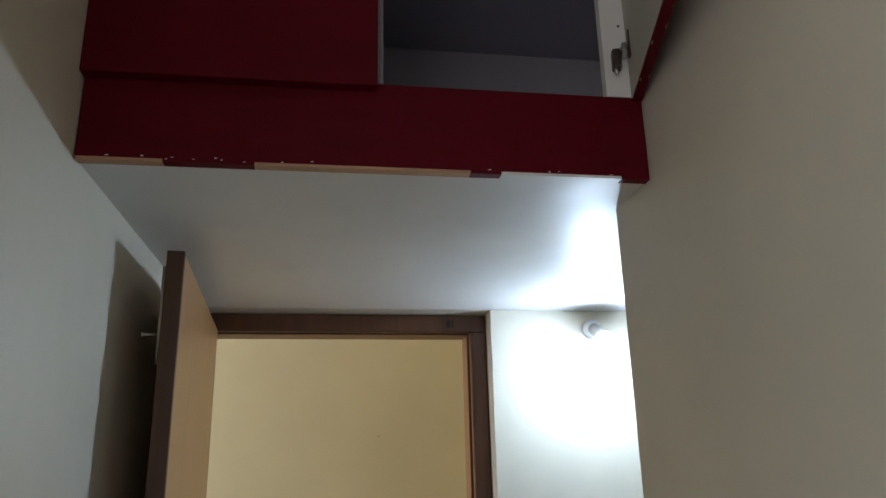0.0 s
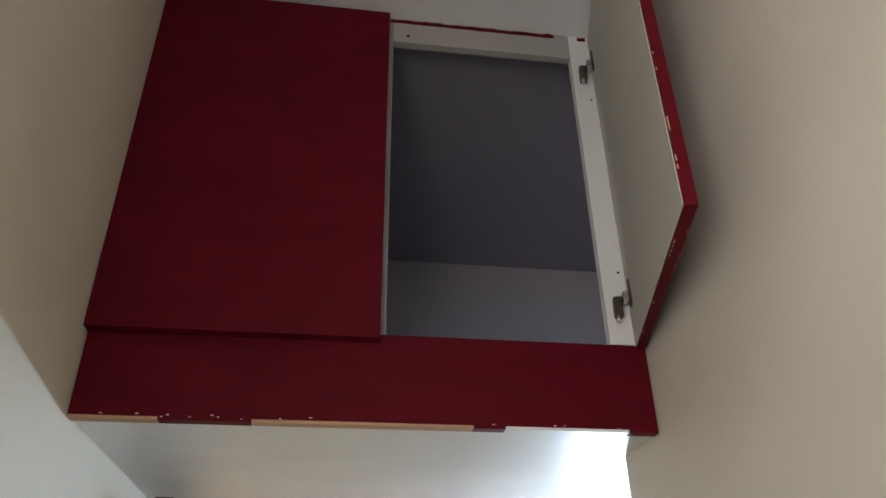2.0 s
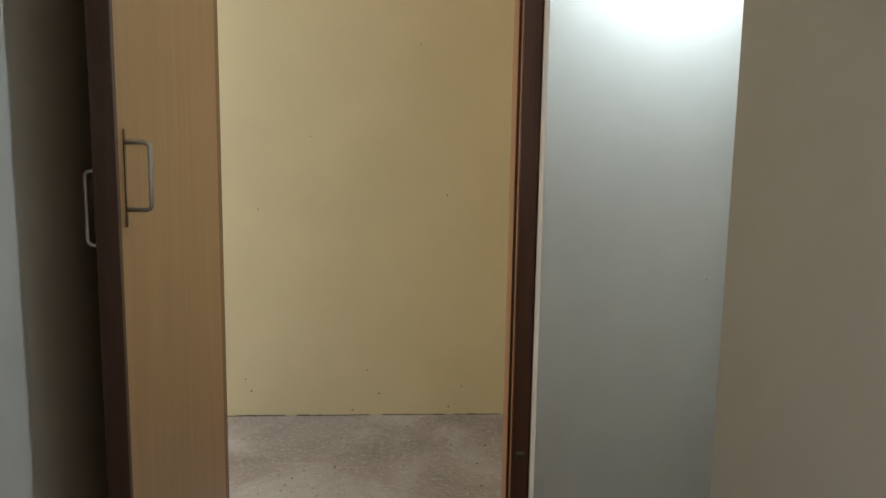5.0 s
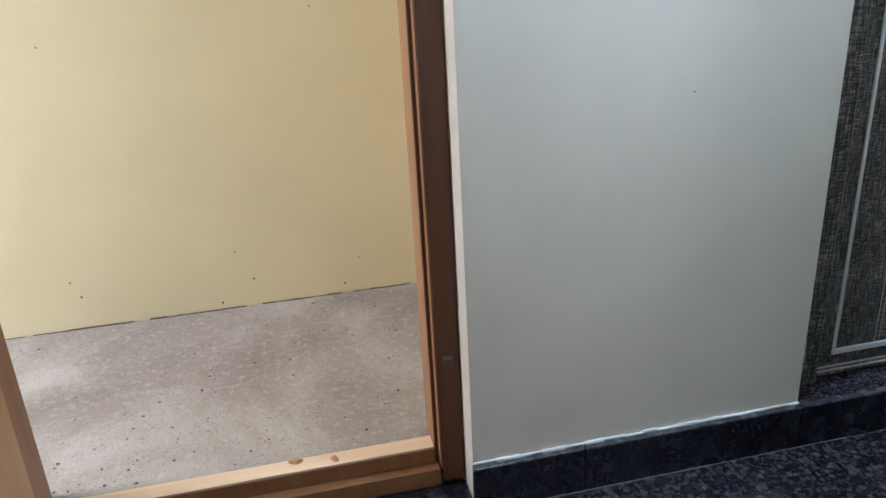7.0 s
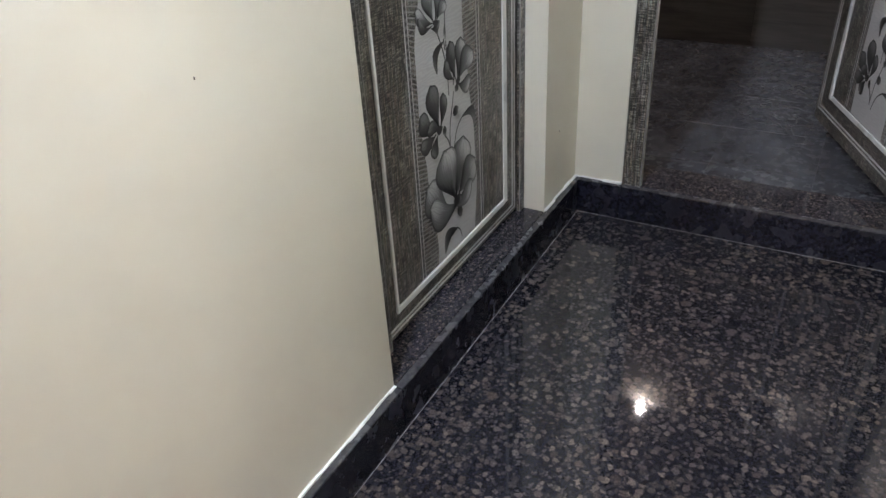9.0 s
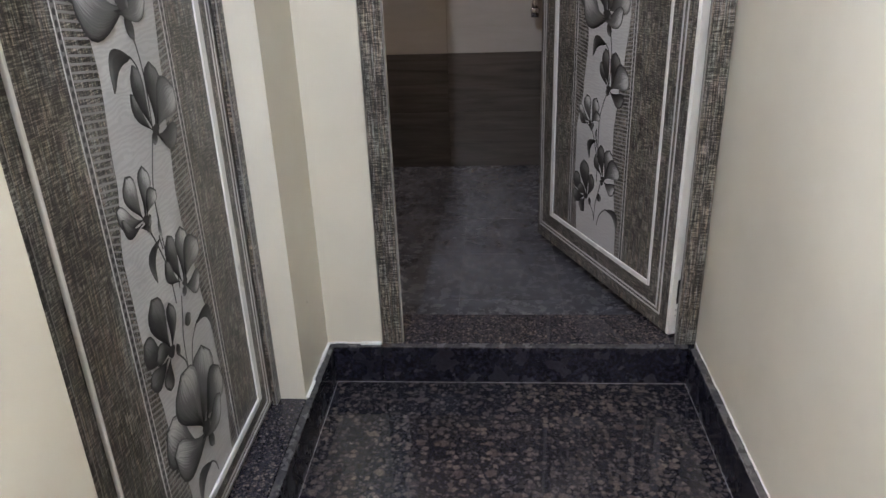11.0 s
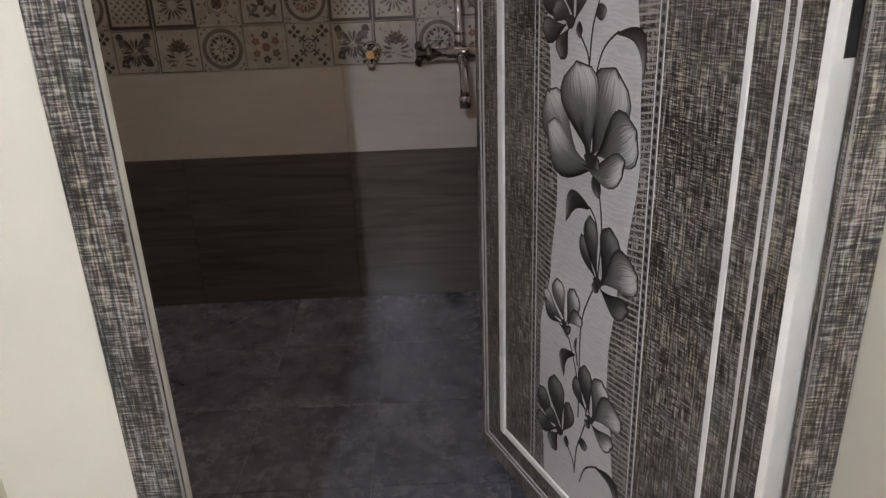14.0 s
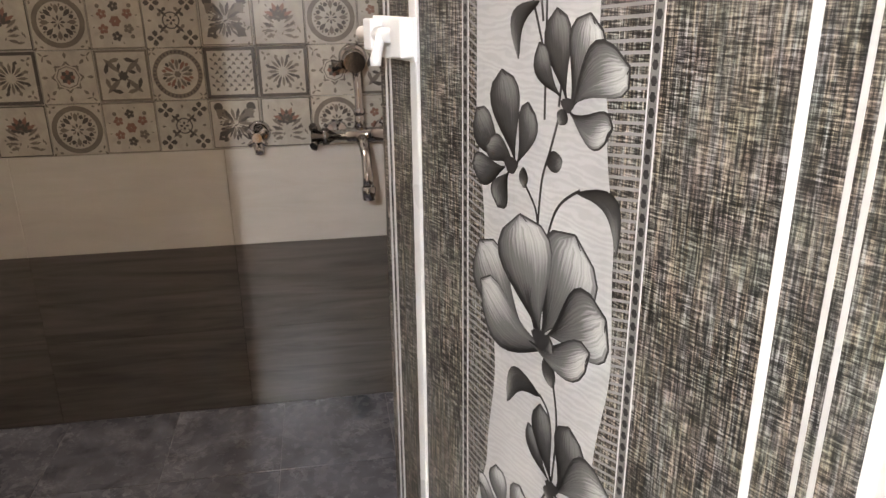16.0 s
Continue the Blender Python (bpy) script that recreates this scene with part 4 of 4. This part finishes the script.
def lamp():
    root = tagged(new("wall_lamp", None), "lit white bulb in a white angled wall holder", "wall lamp")
    part("base", tube([(0.370, -0.001, 2.062), (0.370, -0.012, 2.062), (0.369, -0.03, 2.057)], [0.034, 0.034, 0.024], 20), PLASTIC, root)
    part("holder", tube([(0.368, -0.031, 2.058), (0.366, -0.062, 2.042), (0.362, -0.100, 2.024), (0.359, -0.128, 2.012)], [0.021, 0.021, 0.02, 0.016], 16), PLASTIC, root)
    bm = bmesh.new()
    bmesh.ops.create_uvsphere(bm, u_segments=20, v_segments=12, radius=0.03)
    for f_ in bm.faces:
        f_.smooth = True
    # opaque lower half towards the holder, glowing dome on the far side
    d = Vector((-0.08, -0.68, -0.73)).normalized()
    q = Vector((0, 0, 1)).rotation_difference(d)
    for v in bm.verts:
        v.co = Vector((0.356, -0.150, 2.002)) + q @ v.co
    c = Vector((0.356, -0.150, 2.002))
    body = bm.copy()
    bmesh.ops.delete(bm, geom=[f_ for f_ in bm.faces if (f_.calc_center_median() - c).dot(d) < -0.003], context="FACES")
    bmesh.ops.delete(body, geom=[f_ for f_ in body.faces if (f_.calc_center_median() - c).dot(d) >= -0.003], context="FACES")
    bulb = part("bulb", bm, glow("lit_bulb", (0.68, 0.85, 1.0), BULB), root)
    part("bulb_collar", body, PLASTIC, bulb)


lamp()

# ---- bathroom fittings ----


def wheel_handle(parent, c, r=0.024):
    """A four-armed chrome tap handle facing the room (towards -x)."""
    h = new("handle")
    h.parent = parent
    bm = bmesh.new()
    add_tube(bm, [(c[0], c[1], c[2]), (c[0] - 0.03, c[1], c[2])], [0.011, 0.014], 12)
    part("hub", bm, CHROME, h)
    for k in range(4):
        a = math.pi / 4 + k * math.pi / 2
        e = (c[0] - 0.018, c[1] + math.cos(a) * r, c[2] + math.sin(a) * r)
        part("arm", tube([(c[0] - 0.018, c[1], c[2]), e], [0.006, 0.0075], 8), CHROME, h)


def angle_tap():
    root = tagged(new("angle_tap"), "small chrome angle tap on the patterned tiles", "tap")
    y, z = -0.372, 1.0
    part("flange", tube([(XB - 0.001, y, z), (XB - 0.008, y, z)], [0.034, 0.026], 20), CHROME, root)
    part("body", tube([(XB - 0.007, y, z), (XB - 0.06, y, z)], 0.017, 14), CHROME, root)
    part("outlet", tube([(XB - 0.045, y, z - 0.010), (XB - 0.047, y, z - 0.034), (XB - 0.047, y, z - 0.036), (XB - 0.047, y, z - 0.058)], [0.015, 0.013, 0.016, 0.014], 12), CHROME, root)
    part("collar", tube([(XB - 0.058, y, z), (XB - 0.072, y, z)], [0.021, 0.019], 14), CHROME_DIM, root)
    wheel_handle(root, (XB - 0.072, y, z), 0.034)


def mixer():
    root = tagged(new("wall_mixer"), "chrome wall mixer tap with a spout and shower outlet", "tap")
    y0, z = -0.575, 0.992
    part("body", tube([(XB - 0.075, y0, z), (XB - 0.075, y0 - 0.05, z), (XB - 0.075, y0 - 0.051, z), (XB - 0.075, y0 - 0.19, z)], [0.019, 0.019, 0.023, 0.023], 16), CHROME, root)
    for y in (y0 - 0.025, y0 - 0.17):
        part("inlet", tube([(XB - 0.001, y, z), (XB - 0.012, y, z), (XB - 0.013, y, z), (XB - 0.06, y, z)], [0.036, 0.03, 0.015, 0.015], 16), CHROME, root)
    for y1, d in ((y0, 1), (y0 - 0.19, -1)):
        kn = new("handle")
        kn.parent = root
        part("hub", tube([(XB - 0.075, y1, z), (XB - 0.075, y1 + d * 0.018, z), (XB - 0.075, y1 + d * 0.020, z), (XB - 0.075, y1 + d * 0.052, z)], [0.024, 0.027, 0.020, 0.024], 16), CHROME_DIM, kn)
        for k in range(4):
            a = k * math.pi / 2 + 0.5
            part("arm", tube([(XB - 0.075, y1 + d * 0.034, z), (XB - 0.075 + 0.028 * math.cos(a), y1 + d * 0.040, z + 0.028 * math.sin(a)),
                              (XB - 0.075 + 0.042 * math.cos(a), y1 + d * 0.046, z + 0.042 * math.sin(a))], [0.009, 0.009, 0.012], 8), CHROME_DIM, kn)
    ym = y0 - 0.092
    part("riser", tube([(XB - 0.075, ym, z + 0.016), (XB - 0.077, ym, z + 0.055), (XB - 0.077, ym, z + 0.058), (XB - 0.077, ym, z + 0.12), (XB - 0.075, ym + 0.004, z + 0.20)],
                       [0.017, 0.015, 0.0125, 0.012, 0.013], 14), CHROME, root)
    part("riser_nut", tube([(XB - 0.077, ym, z + 0.06), (XB - 0.077, ym, z + 0.078)], 0.0175, 6), CHROME, root)
    part("diverter", tube([(XB - 0.001, ym + 0.008, z + 0.215), (XB - 0.012, ym + 0.008, z + 0.215), (XB - 0.014, ym + 0.008, z + 0.214), (XB - 0.05, ym + 0.008, z + 0.212),
                           (XB - 0.052, ym + 0.008, z + 0.212), (XB - 0.10, ym + 0.008, z + 0.21)], [0.042, 0.036, 0.02, 0.02, 0.034, 0.030], 18), CHROME, root)
    part("diverter_knob", tube([(XB - 0.077, ym + 0.036, z + 0.205), (XB - 0.077, ym + 0.052, z + 0.202), (XB - 0.077, ym + 0.072, z + 0.200)], [0.012, 0.013, 0.019], 12), CHROME_DIM, root)
    part("spout", tube([(XB - 0.085, ym - 0.004, z - 0.01), (XB - 0.125, ym - 0.006, z - 0.022), (XB - 0.17, ym - 0.008, z - 0.05), (XB - 0.20, ym - 0.008, z - 0.085), (XB - 0.215, ym - 0.008, z - 0.12)],
                       [0.020, 0.016, 0.0145, 0.0145, 0.0155], 14), CHROME, root)
    part("nozzle", tube([(XB - 0.215, ym - 0.008, z - 0.12), (XB - 0.2155, ym - 0.008, z - 0.124), (XB - 0.218, ym - 0.008, z - 0.158)], [0.019, 0.021, 0.018], 14), CHROME, root)


angle_tap()
mixer()

# ---- small marks on the walls ----
bm = bmesh.new()
for x, z in ((-0.324, 1.75), (-1.03, 1.03), (-0.55, 0.30), (-0.12, 0.22), (-1.1, 0.26), (-0.8, 1.35), (-0.2, 1.1)):
    add_box(bm, x, x + 0.004, YB - 0.0012, YB + 0.001, z, z + 0.006)
tagged(link_bm("wall_marks", bm, PEBBLE), "small dark pits in the yellow wall", "wall marks", kind="stuff")
bm = bmesh.new()
for x, z in ((0.50, 0.93), (0.33, 1.72), (1.84, 0.34)):
    add_box(bm, x, x + 0.0016, -0.0012, 0.001, z, z + 0.004)
add_box(bm, -1.0105, -1.0085, -1.42, -1.416, 2.99, 2.998)
tagged(link_bm("wall_marks", bm, PEBBLE), "tiny dark nail holes in the cream wall", "wall marks", kind="stuff")

# dark uneven joint where the yellow wall meets the cement
bm = bmesh.new()
random.seed(31)
x = -1.9
while x < 0.78:
    w = random.uniform(0.015, 0.07)
    if random.random() < 0.9:
        add_box(bm, x, x + w, YB - 0.0035 - random.uniform(0, 0.003), YB - 0.0002, 0.09, 0.0912 + random.uniform(0.0, 0.003))
    x += w
for x, z in ((-0.501, 0.189), (-1.076, 0.204), (-0.18, 0.125), (-0.62, 0.112)):
    add_box(bm, x, x + 0.006, YB - 0.0014, YB, z, z + 0.007)
tagged(link_bm("trim_wall_foot", bm, PEBBLE), "dark uneven joint at the foot of the yellow wall", kind="structure")

# ---- debris in the yard ----


def crumb(name, label, at, r, mat, seed):
    random.seed(seed)
    bm = bmesh.new()
    bmesh.ops.create_icosphere(bm, subdivisions=2, radius=1)
    for v in bm.verts:
        k = random.uniform(0.6, 1.15)
        v.co = Vector((v.co.x * r * k, v.co.y * r * 0.6 * k, max(-0.1, v.co.z) * r * 0.28 * k))
    ob = tagged(link_bm(name, bm, mat), label, "debris")
    ob.matrix_basis = pose(at[0], at[1], 0.1036, 0, 0, seed * 57)


DRY = plain("dry_orange_leaf", (0.35, 0.16, 0.05), 0.7, 0, 0.3)
crumb("dry_leaf", "crumpled dry orange leaf lying on the pale timber sill", (-0.402, 0.156), 0.018, DRY, 3)
crumb("dry_leaf", "flat dry pinkish leaf scrap lying on the pale timber sill", (-0.31, 0.138), 0.015, plain("dry_pink_leaf", (0.42, 0.2, 0.12), 0.7, 0, 0.3), 5)
bm = bmesh.new()
random.seed(21)
for _ in range(150):
    x, y = random.uniform(-1.5, -0.05), 0.16 + 0.98 * random.random() ** 1.5
    r = random.uniform(0.0012, 0.0045)
    add_box(bm, x, x + r * 1.6, y, y + r, 0.09, 0.09 + r * 0.7)
tagged(link_bm("grit", bm, PEBBLE), "dark grit scattered on the rough cement", "grit", kind="stuff")

# ---- tiles of the bathroom ----


def disc(bm, cx, cy, r0, r1, mat, x=0.0, n=20, a0=0.0, squash=1.0):
    """A ring or disc in the tile's plane (y, z), facing -x."""
    out = [bm.verts.new((x, cx + r1 * math.cos(a0 + 2 * math.pi * k / n), cy + squash * r1 * math.sin(a0 + 2 * math.pi * k / n))) for k in range(n)]
    if r0 <= 0:
        fs = [bm.faces.new(out)]
    else:
        inn = [bm.verts.new((x, cx + r0 * math.cos(a0 + 2 * math.pi * k / n), cy + squash * r0 * math.sin(a0 + 2 * math.pi * k / n))) for k in range(n)]
        fs = [bm.faces.new((out[k], out[(k + 1) % n], inn[(k + 1) % n], inn[k])) for k in range(n)]
    for f_ in fs:
        f_.normal_update()
        if f_.normal.x > 0:
            f_.normal_flip()
        f_.material_index = mat


def drop(bm, cx, cy, a, ln, w, mat, x):
    """A pointed petal from (cx, cy) in the direction a."""
    d, s_ = Vector((math.cos(a), math.sin(a))), Vector((-math.sin(a), math.cos(a)))
    c = Vector((cx, cy))
    ps = [c, c + d * ln * 0.35 + s_ * w * 0.4, c + d * ln * 0.7 + s_ * w * 0.5, c + d * ln, c + d * ln * 0.7 - s_ * w * 0.5, c + d * ln * 0.35 - s_ * w * 0.4]
    f_ = bm.faces.new([bm.verts.new((x, p.x, p.y)) for p in ps])
    f_.normal_update()
    if f_.normal.x > 0:
        f_.normal_flip()
    f_.material_index = mat


TP = 0.147


def pattern_tile(kind):
    bm = bmesh.new()
    h = TP / 2 - 0.0009
    add_box(bm, 0.0, 0.011, -h, h, -h, h, bevel=0.0008)
    x = -0.0004
    R = TP / 2
    q = math.pi / 4

    def frame_sq(o, w, mat):
        for b in ((-o, o, o - w, o), (-o, o, -o, -o + w), (-o, -o + w, -o + w, o - w), (o - w, o, -o + w, o - w)):
            add_box(bm, x, 0.0, b[0], b[1], b[2], b[3], mat=mat)
    def petal_ring(n, r, ln, w, mats, a0=0.0, lift=0.0, cx=0.0, cy=0.0, turn=0.0):
        for k in range(n):
            a = a0 + 2 * math.pi * k / n
            drop(bm, cx + r * math.cos(a), cy + r * math.sin(a), a + turn, ln, w, mats[k % len(mats)], x - lift)

    def corners(f):
        for k in range(4):
            f(q + k * 2 * q)
    rng = random.Random(kind)
    if kind == "circle":
        disc(bm, 0, 0, R * 0.74, R * 0.93, 2, x, 32)
        petal_ring(8, 0.022, 0.026, 0.013, (2, 1))
        petal_ring(8, 0.046, 0.014, 0.013, (1,), math.pi / 4 + math.pi / 8, 0.0001, turn=math.pi)
        petal_ring(16, 0.040, 0.011, 0.005, (2,), 0.2, 0.0002)
        petal_ring(8, 0.004, 0.015, 0.006, (1, 2), 0, 0.0001)
        for k in range(4):
            a = q + 2 * q * k
            petal_ring(3, 0.004, 0.012, 0.006, (2,), a, 0.0001, 0.088 * math.cos(a), 0.088 * math.sin(a))
    elif kind == "circle_dark":
        disc(bm, 0, 0, R * 0.76, R * 0.93, 2, x, 32)
        petal_ring(36, R * 0.77, 0.011, 0.0045, (1,), 0, 0.0001)
        petal_ring(12, 0.012, 0.030, 0.010, (2, 3, 2))
        petal_ring(12, 0.030, 0.014, 0.009, (3, 1), math.pi / 12, 0.0001)
        petal_ring(6, 0.0, 0.010, 0.008, (2,), 0, 0.0002)
        corners(lambda a: petal_ring(4, 0.002, 0.012, 0.005, (2,), a, 0, 0.090 * math.cos(a), 0.090 * math.sin(a)))
    elif kind == "dots":
        for k in range(6):
            a = math.pi / 2 + k * math.pi / 3
            petal_ring(5, 0.001, 0.0135, 0.011, ((1,), (3,), (2,), (1,), (3,), (3,))[k], k, 0, 0.038 * math.cos(a), 0.040 * math.sin(a))
        petal_ring(6, 0.001, 0.015, 0.012, (3,))
        corners(lambda a: disc(bm, 0.058 * math.cos(a), 0.058 * math.sin(a), 0, 0.006, 2, x, 8))
        petal_ring(12, 0.055, 0.008, 0.003, (2,), 0.26, 0.0001)
        frame_sq(R * 0.97, 0.002, 2)
    elif kind == "lattice":
        for sx in (-1, 1):
            for sy in (-1, 1):
                a = math.atan2(sy, sx)
                petal_ring(4, 0.003, 0.019, 0.015, (1,), a + q, 0, sx * 0.047, sy * 0.047)
                drop(bm, sx * 0.008, sy * 0.008, a, 0.036, 0.008, 1, x - 0.0001)
                petal_ring(2, 0.0, 0.017, 0.010, (1, 2), a + math.pi / 2, 0.0002, sx * 0.023, sy * 0.023)
        disc(bm, 0, 0, 0.020, 0.0235, 1, x - 0.0003, 20)
        petal_ring(4, 0.002, 0.011, 0.007, (1,), 0, 0.0002)
        petal_ring(4, 0.050, 0.012, 0.007, (2,), 0, 0.0002)
    elif kind == "batik":
        for sx in (-1, 1):
            disc(bm, sx * 0.046, 0.050, 0, 0.013, 1, x, 12)
            drop(bm, sx * 0.005, 0.0, math.atan2(0.9, sx), 0.066, 0.034, 2, x - 0.0001)
            drop(bm, sx * 0.005, -0.01, math.atan2(-0.75, sx), 0.062, 0.030, 1, x - 0.0001)
        petal_ring(14, 0.008, 0.040, 0.010, (1, 2), 0, 0.0003)
        petal_ring(10, 0.030, 0.020, 0.007, (0, 1), 0.3, 0.0004)
        for k in range(46):
            drop(bm, rng.uniform(-0.060, 0.054), rng.uniform(-0.062, 0.050), rng.uniform(0, 6.3), rng.uniform(0.009, 0.016), 0.0045, rng.choice((0, 1, 2)), x - 0.0005)
        frame_sq(R * 0.95, 0.003, 2)
    elif kind == "flower":
        for k in range(9):
            a = math.pi / 2 + (k - 4) * 0.40
            drop(bm, 0, 0.004, a, 0.034 + 0.008 * (k % 2), 0.012, (1, 3)[k % 2], x)
        petal_ring(7, 0.002, 0.016, 0.010, (1,), 0.2, 0.0002, 0, 0.008)
        for sx in (-1, 1):
            for k in range(4):
                drop(bm, sx * 0.012, -0.014 - 0.010 * k, math.pi / 2 - sx * (0.9 + 0.3 * k), 0.040 - 0.004 * k, 0.009, (2, 1, 2)[k % 3], x - 0.0001)
        for k in range(44):
            drop(bm, rng.uniform(-0.060, 0.054), rng.choice((rng.uniform(-0.062, -0.01), rng.uniform(-0.06, 0.052))), rng.uniform(0, 6.3), rng.uniform(0.008, 0.015), 0.0045, rng.choice((0, 2, 2)), x - 0.0004)
        frame_sq(R * 0.97, 0.003, 1)
    elif kind == "square_lattice":
        frame_sq(R * 0.97, 0.0095, 1)
        for i in range(9):
            for j in range(9):
                drop(bm, -0.052 + i * 0.0122, -0.052 + j * 0.0122, (q if (i + j) % 2 else 3 * q) + rng.uniform(-0.3, 0.3), 0.0135, 0.0055, (1, 2)[(i + j // 2) % 2], x)
    elif kind == "square_rosette":
        frame_sq(R * 0.97, 0.009, 1)
        petal_ring(16, 0.012, 0.032, 0.0085, (2, 1))
        petal_ring(8, 0.030, 0.022, 0.012, (1, 2), math.pi / 8, 0.0001)
        petal_ring(16, 0.034, 0.012, 0.004, (0,), 0.1, 0.0002)
        corners(lambda a: petal_ring(3, 0.002, 0.013, 0.007, (2,), a, 0, 0.066 * math.cos(a), 0.066 * math.sin(a)))
    elif kind == "star":
        petal_ring(8, 0.002, 0.019, 0.013, (3, 1))
        petal_ring(6, 0.0, 0.009, 0.006, (1,), 0, 0.0002)
        petal_ring(8, 0.032, 0.022, 0.0055, (2,), q / 2, 0, turn=1.25)
        petal_ring(8, 0.032, 0.022, 0.0055, (2,), q / 2, 0.0001, turn=-1.25)
        petal_ring(8, 0.050, 0.018, 0.009, (2,), 0, 0.0001)
        disc(bm, 0, 0, 0.028, 0.031, 2, x - 0.0002, 8)
        corners(lambda a: petal_ring(3, 0.0, 0.016, 0.005, (2,), a, 0.0001, 0.080 * math.cos(a), 0.080 * math.sin(a)))
    else:  # swirl
        corners(lambda a: (drop(bm, 0.006 * math.cos(a), 0.006 * math.sin(a), a, 0.062, 0.015, 2, x),
                           drop(bm, 0.054 * math.cos(a), 0.054 * math.sin(a), a + 2.1, 0.034, 0.012, 2, x - 0.0002),
                           drop(bm, 0.054 * math.cos(a), 0.054 * math.sin(a), a - 2.1, 0.034, 0.012, 1, x - 0.0003),
                           drop(bm, 0.018 * math.cos(a), 0.018 * math.sin(a), a + 1.0, 0.024, 0.010, 1, x - 0.0003)))
        petal_ring(6, 0.0, 0.015, 0.010, (1,), 0.3, 0.0004)
        frame_sq(R * 0.96, 0.006, 2)
    me = bpy.data.meshes.new("tile")
    bm.to_mesh(me)
    bm.free()
    for mt in (PATTERN_BASE, PRINT_DARK, PRINT_MID, PRINT_RED):
        me.materials.append(mt)
    return me


far = next(o for o in scene.objects if o.name == "wall_bath_far")
ROW_A = ("circle", "dots", "lattice", "batik", "flower")
ROW_B = ("star", "swirl", "circle_dark", "square_lattice", "square_rosette")
TILES = {k: pattern_tile(k) for k in ROW_A + ROW_B}
for row in range(6):
    for col in range(-4, 9):
        kind = (ROW_A, ROW_B)[row % 2][(col - 1) % 5]
        t_ = new("tile", TILES[kind])
        t_.parent = far
        t_.location = (XB, 0.353 - TP * (col + 0.5), 0.953 + TP * (row + 0.5))


def plain_tile(w, h, th, mat):
    bm = bmesh.new()
    add_box(bm, 0, th, -w / 2 + 0.0005, w / 2 - 0.0005, -h / 2 + 0.0005, h / 2 - 0.0005, bevel=0.0004)
    me = bpy.data.meshes.new("tile")
    bm.to_mesh(me)
    bm.free()
    me.materials.append(mat)
    return me


for z0, z1, mt in ((BATH_Z, 0.362, DARK_TILE), (0.362, 0.650, DARK_TILE), (0.650, 0.953, LIGHT_TILE), (1.835, 2.14, LIGHT_TILE), (2.14, 2.46, LIGHT_TILE)):
    me = plain_tile(0.6, z1 - z0, 0.011, mt)
    for k in range(-1, 3):
        t_ = new("tile", me)
        t_.parent = far
        t_.location = (XB, 0.335 - 0.6 * k + 0.3, (z0 + z1) / 2)
side = next(o for o in scene.objects if o.name == "wall_bath_south")
for z0, z1, mt in ((BATH_Z, 0.362, DARK_TILE), (0.362, 0.650, DARK_TILE)):
    me = plain_tile(0.6, z1 - z0, 0.009, mt)
    for k in range(3):
        t_ = new("tile", me)
        t_.parent = side
        t_.matrix_basis = pose(XB - 0.3 - 0.6 * k, BS + 0.009, (z0 + z1) / 2, 0, 0, -90)
north = next(o for o in scene.objects if o.name == "wall_bath_north")
for z0, z1, mt in ((BATH_Z, 0.362, DARK_TILE), (0.362, 0.650, DARK_TILE)):
    me = plain_tile(0.6, z1 - z0, 0.009, mt)
    for k in range(3):
        t_ = new("tile", me)
        t_.parent = north
        t_.matrix_basis = pose(XB - 0.3 - 0.6 * k, BN - 0.009, (z0 + z1) / 2, 0, 0, 90)
fl = next(o for o in scene.objects if o.name == "floor_bath")


def floor_tile(x0, x1, y0, y1):
    t_ = link_bm("tile", box(x0 + 0.0009, x1 - 0.0009, y0 + 0.0009, y1 - 0.0009, BATH_Z - 0.012, BATH_Z, bevel=0.0008), BATH_FLOOR, fl)
    return t_


xs = [2.178, 2.356, 2.726, 3.091, 3.456, XB]
ys = [BS, -1.040, -0.711, -0.370, -0.030, 0.313, 0.658, BN]
for a, b in zip(xs, xs[1:]):
    for c, d in zip(ys, ys[1:]):
        floor_tile(a, b, c, d)
